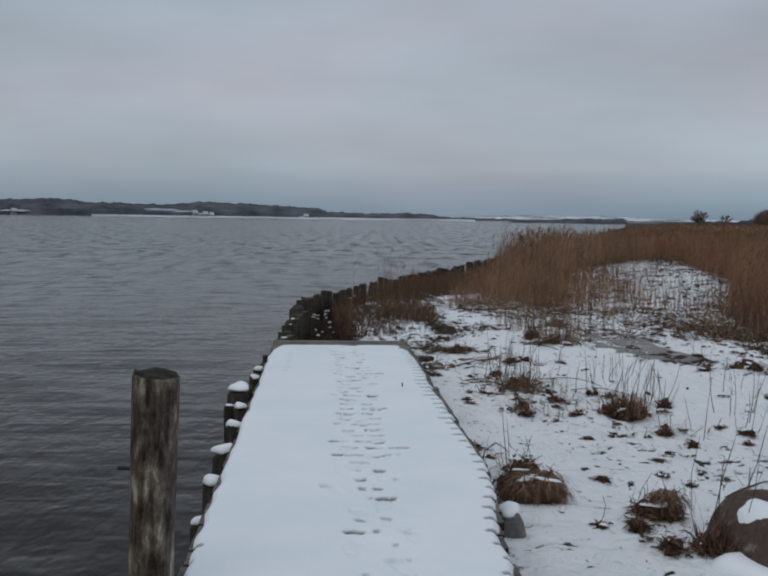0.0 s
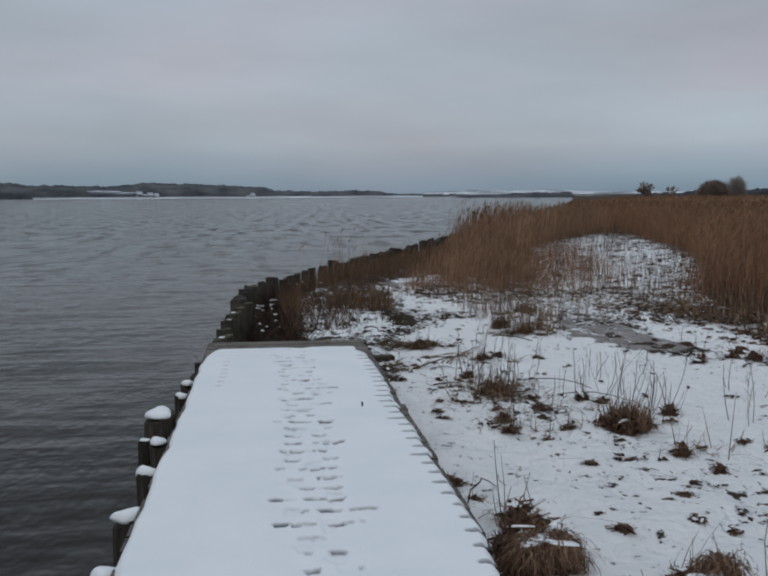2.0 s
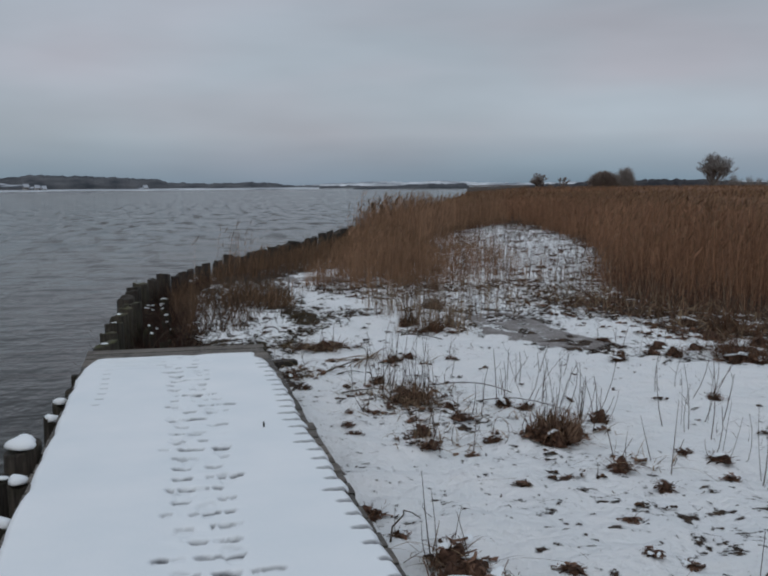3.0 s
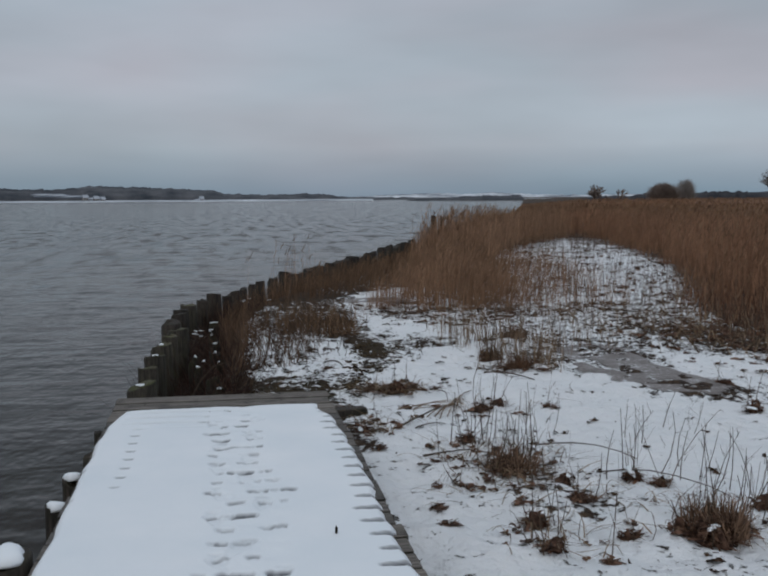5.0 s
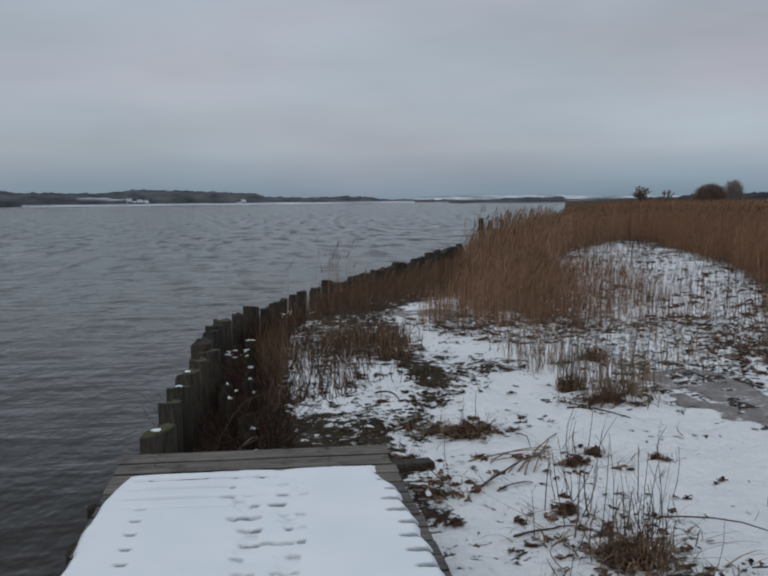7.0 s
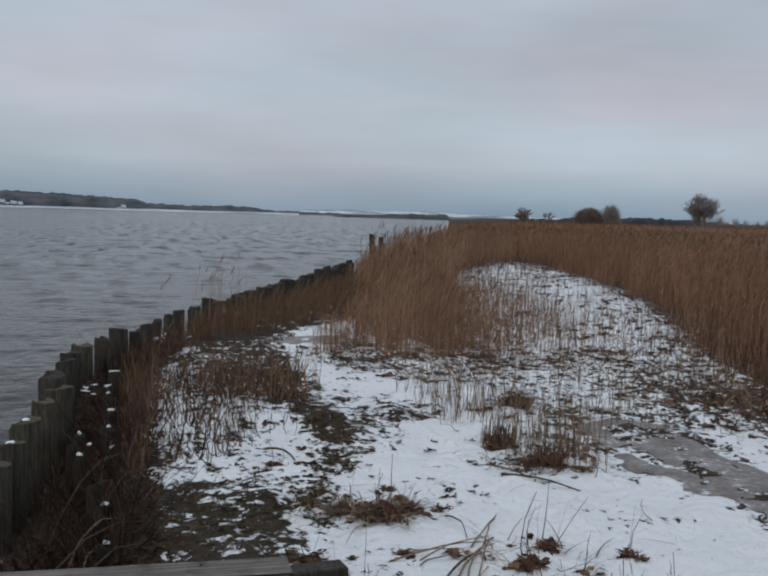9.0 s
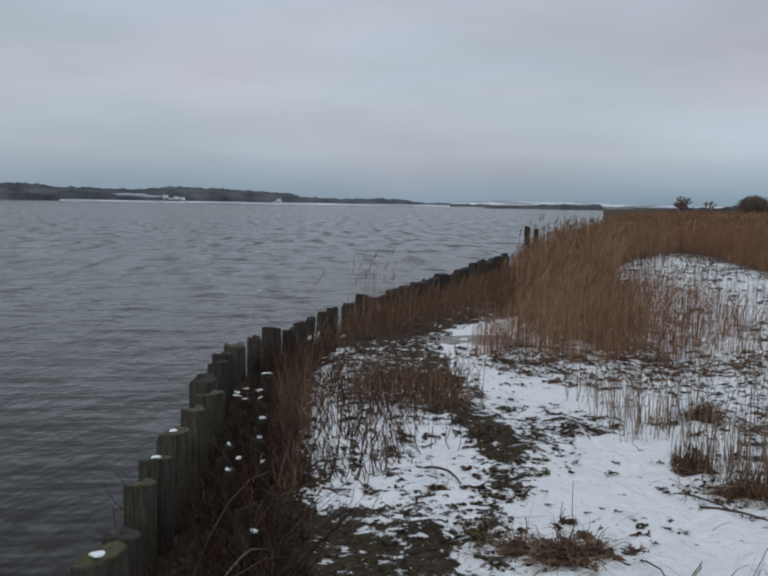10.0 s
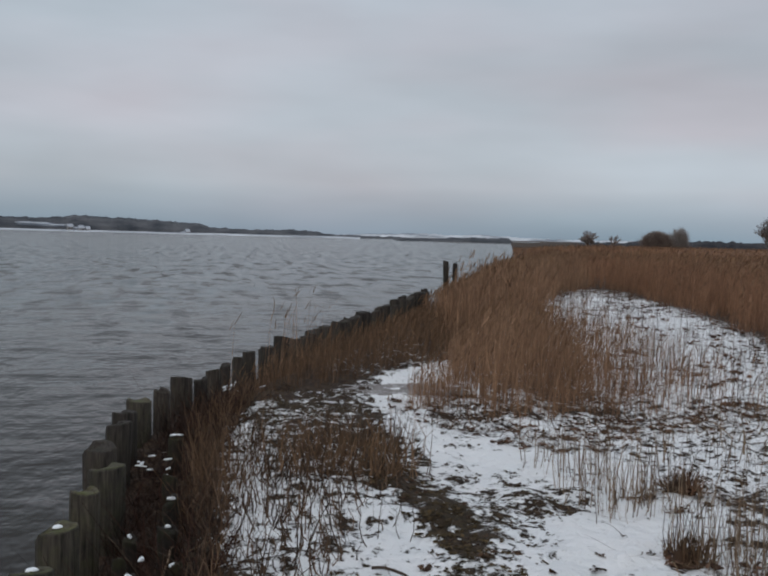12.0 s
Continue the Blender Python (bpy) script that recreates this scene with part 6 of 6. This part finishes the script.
ridge("backdrop_point", 620, [(10.8, 0.4), (11.3, 1.4), (12.5, 1.0), (13.5, 2.2), (14.5, 3.2), (15.5, 3.4), (16.2, 3.0), (17, 3.6), (17.4, 3.0), (17.6, 0.5)], M_WOODS, "low dark wooded point in the lake", base_z=-0.95, rough=0.8, deep=20, seed=35)
ridge("backdrop_hedge", 270, [(21.2, 1.6), (22.5, 2.2), (24, 2.1), (25, 2.8), (29, 3.1), (32, 2.9), (33, 2.2), (47, 2.2)], M_HEDGE, "dark hedge line behind the reed bed", base_z=-0.6, rough=0.5, deep=6, seed=37)
# ice along the far waterline
ia = np.radians(np.arange(-13.2, 9.0, 0.25))
rims = np.stack([np.stack([np.sin(ia) * dd, np.cos(ia) * dd, np.full_like(ia, zz)], -1) for dd, zz in ((760, -0.92), (898, 0.25))])
tagged(soup("shore_ice", np.stack([rims[0, :-1], rims[0, 1:], rims[1, 1:], rims[1, :-1]], 1), M_FARHILL), "thin white ice along the far waterline", "ice", kind="structure")
# snowy fields between the far woods
for az, dd, w_, up, tall in ((-17.2, 884, 12, 2.0, 3.0), (-9.3, 886, 16, 4.8, 2.6), (-8.3, 886, 14, 3.6, 2.4), (-7.0, 886, 9, 1.6, 2.2), (-1.2, 888, 5, 0.6, 1.2)):
    a = radians(az)
    ob = tagged(hollow("snow_field", math.sin(a) * dd, math.cos(a) * dd, up, -az), "small snowy field on the far shore", "field", "far snowy fields")
    bm = blob(w_, 8, tall * 0.5, az, 0.25, 20, 10)
    part("slope", bm, M_FARSNOW, ob, smooth=True)


def far_house(az, dd, up, w_, tall):
    a = radians(az)
    ob = tagged(hollow("house", math.sin(a) * dd, math.cos(a) * dd, up, -az + 15), "small pale house with a snowy roof on the far shore", "house", "far houses")
    wall = make_beam("wall", ob, -w_ / 2, w_ / 2, -3, 3, -3, tall, M_HOUSE)
    bm = bmesh.new()
    p = [bm.verts.new(c) for c in ((-w_ / 2 - 0.4, -3.4, tall), (w_ / 2 + 0.4, -3.4, tall), (w_ / 2 + 0.4, 3.4, tall), (-w_ / 2 - 0.4, 3.4, tall), (-w_ / 2 - 0.4, 0, tall + 2.4), (w_ / 2 + 0.4, 0, tall + 2.4))]
    for f in ((0, 1, 5, 4), (2, 3, 4, 5), (1, 2, 5), (3, 0, 4), (3, 2, 1, 0)):
        bm.faces.new([p[i] for i in f])
    part("roof", bm, M_FARSNOW, ob)
    for k in (-0.25, 0.25):
        make_beam("window", wall, k * w_ - 0.5, k * w_ + 0.5, -3.06, -2.98, tall - 2.0, tall - 0.8, M_METAL)
    return ob


for az, dd, up, w_, tall in ((-6.9, 878, 0.6, 4, 1.2), (-6.55, 876, 0.2, 3, 1.0), (-7.5, 880, 1.4, 4, 1.4), (-17.3, 876, 1.2, 4, 1.0), (-1.1, 882, 0.2, 3, 0.8)):
    far_house(az, dd, up, w_, tall)


# ---- far trees ----
def bare_tree(az, dd, height, spread, label, seed, levels=5, trunk=0.22, forks=3, material=None, twig=0.05, first=5, bole=0.32):
    """A leafless tree: tapered trunk, limbs and a crown of fine twigs."""
    g = np.random.default_rng(seed)
    a = radians(az)
    x, y = math.sin(a) * dd, math.cos(a) * dd
    z = float(ground_z(x, y)) - 0.2
    top = tagged(hollow("tree", x, y, z), label, "tree")
    limbs, twigs = [], []

    def grow(p, d, length, r, level):
        q = p + d * length
        (limbs if level < 2 else twigs).append((p, q, r, r * 0.65))
        if level >= levels:
            return
        for k in range(first if level == 0 else forks):
            turn = g.normal(0, 1, 3)
            turn[2] = abs(turn[2]) * 0.4
            turn[:2] *= spread
            nd = d * 0.75 + turn * 0.55
            nd /= np.linalg.norm(nd)
            s = p + (q - p) * ((0.45 + 0.55 * g.random()) if level else (0.55 + 0.45 * g.random()))
            grow(s, nd, (length if level else 0.34 * height) * (0.62 + 0.18 * g.random()), r * 0.62, level + 1)

    grow(np.zeros(3), np.array([0, 0, 1.0]), height * bole, trunk, 0)

    def tubes(pieces, name, least):
        p, q = np.array([i[0] for i in pieces]), np.array([i[1] for i in pieces])
        r0, r1 = np.array([max(i[2], least) for i in pieces]), np.array([max(i[3], least) for i in pieces])
        d = (q - p) / (np.linalg.norm(q - p, axis=1, keepdims=True) + 1e-9)
        u = np.cross(d, [0.31, 0.83, 0.47])
        u /= np.linalg.norm(u, axis=1, keepdims=True)
        v = np.cross(d, u)
        quads = []
        for k in range(3):
            e = [math.cos(2.094 * m) * u + math.sin(2.094 * m) * v for m in (k, k + 1)]
            quads.append(np.stack([p + e[0] * r0[:, None], p + e[1] * r0[:, None], q + e[1] * r1[:, None], q + e[0] * r1[:, None]], 1))
        return soup(name, np.concatenate(quads), material or M_BARK, top)

    tubes(limbs, "trunk", 0.06)
    tubes(twigs, "crown", twig)
    return top


M_BARK = far_material("bare_tree_bark", (0.19, 0.175, 0.165), (0.31, 0.29, 0.28), 0.8)
M_BUSH = far_material("bare_bush", (0.17, 0.135, 0.12), (0.28, 0.235, 0.21), 0.8)
M_GREYBUSH = far_material("grey_bare_bush", (0.22, 0.20, 0.19), (0.35, 0.325, 0.31), 0.8)


def twig_dome(az, dd, wide, height, label, seed, material, stems=900, round_=0.5, w_=0.05, trunk=False):
    """A leafless bush: stems fanning from the foot to a rounded crown of twigs."""
    g = np.random.default_rng(seed)
    a = radians(az)
    x, y = math.sin(a) * dd, math.cos(a) * dd
    top = tagged(hollow("bush", x, y, float(ground_z(x, y)) - 0.1), label, "bush")
    th, up = g.random(stems) * 6.3, g.random(stems) ** 0.8
    lump = 1 + 0.12 * np.sin(3 * th + seed) + 0.08 * np.sin(7 * up + 2 * th)
    rad = np.cos(up * math.pi / 2) ** round_ * lump * (0.75 + 0.25 * g.random(stems))
    tip = np.stack([np.cos(th) * rad * wide / 2, np.sin(th) * rad * wide / 2, height * ((0.3 if trunk else 0.02) + (0.7 if trunk else 0.98) * np.sin(up * math.pi / 2)) * lump ** 0.5], -1)
    low = 0.35 * height if trunk else 0.0
    base = tip * np.array([0.3, 0.3, 0.1]) + np.array([0, 0, low])
    mid = base + (tip - base) * (0.3 + 0.4 * g.random(stems))[:, None]
    tagged(strips(ribbons(base, tip, w_ * 1.6, 0.2, 5, taper=0.3), "branch_growth", material, top), kind="stuff")
    twig_tip = np.repeat(tip, 3, axis=0) + g.normal(0, 0.05 * height, (3 * stems, 3)) * np.array([1.3, 1.3, 0.8])
    tagged(strips(ribbons(np.repeat(mid, 3, axis=0), twig_tip, w_, 0.15, 4, taper=0.25), "twig_growth", material, top), kind="stuff")
    if trunk:
        log = part("trunk", round_timber(0.2, 0, low + 0.6, seed, rings=4, segs=8), material, top)
        log.data.materials.append(material)
    return top


bare_tree(22.0, 262, 6.6, 1.25, "small dark bare tree behind the reed bed", 11, 5, 0.16, first=9, twig=0.055, material=M_BUSH)
twig_dome(22.7, 263, 3.4, 2.2, "low dark scrub beside a small tree", 8, M_BUSH, 120, 0.5, 0.06)
bare_tree(23.4, 262, 5.6, 1.0, "tiny bare tree behind the reed bed", 14, 4, 0.10, first=5, twig=0.05, material=M_BUSH)
twig_dome(25.8, 262, 9.4, 5.4, "dense brown dome of a leafless willow bush", 5, M_BUSH, 1500, 0.55, 0.07)
twig_dome(27.0, 266, 6.4, 6.4, "round grey leafless tree beside a brown bush", 6, M_GREYBUSH, 700, 0.5, 0.04)
bare_tree(31.9, 262, 13.2, 0.85, "spreading bare willow tree behind the reed bed", 33, 6, 0.42, first=13, twig=0.024, material=M_BARK, bole=0.16)
twig_dome(32.15, 263, 9.4, 7.6, "fine grey twigs of a spreading willow", 36, M_GREYBUSH, 130, 0.35, 0.025)
twig_dome(32.9, 262, 4.0, 4.4, "low grey shrub beside the willow", 37, M_GREYBUSH, 120, 0.5, 0.03)
for k, az in enumerate(np.arange(33.2, 41, 0.55)):
    twig_dome(float(az), 262, 3.2, 3.2 + 0.9 * rng.random(), "low leafless shrub in the hedgerow", 50 + k, M_GREYBUSH, 90, 0.5, 0.035)

# stalks round the tangled clump in the snow
for x, y, k, h in ((2.0, -0.6, 8, 0.5), (2.15, -1.0, 7, 0.5), (1.85, -1.3, 5, 0.42), (2.9, -2.65, 4, 0.5)):
    weed(x, y, k, h, WEED, 0.4)
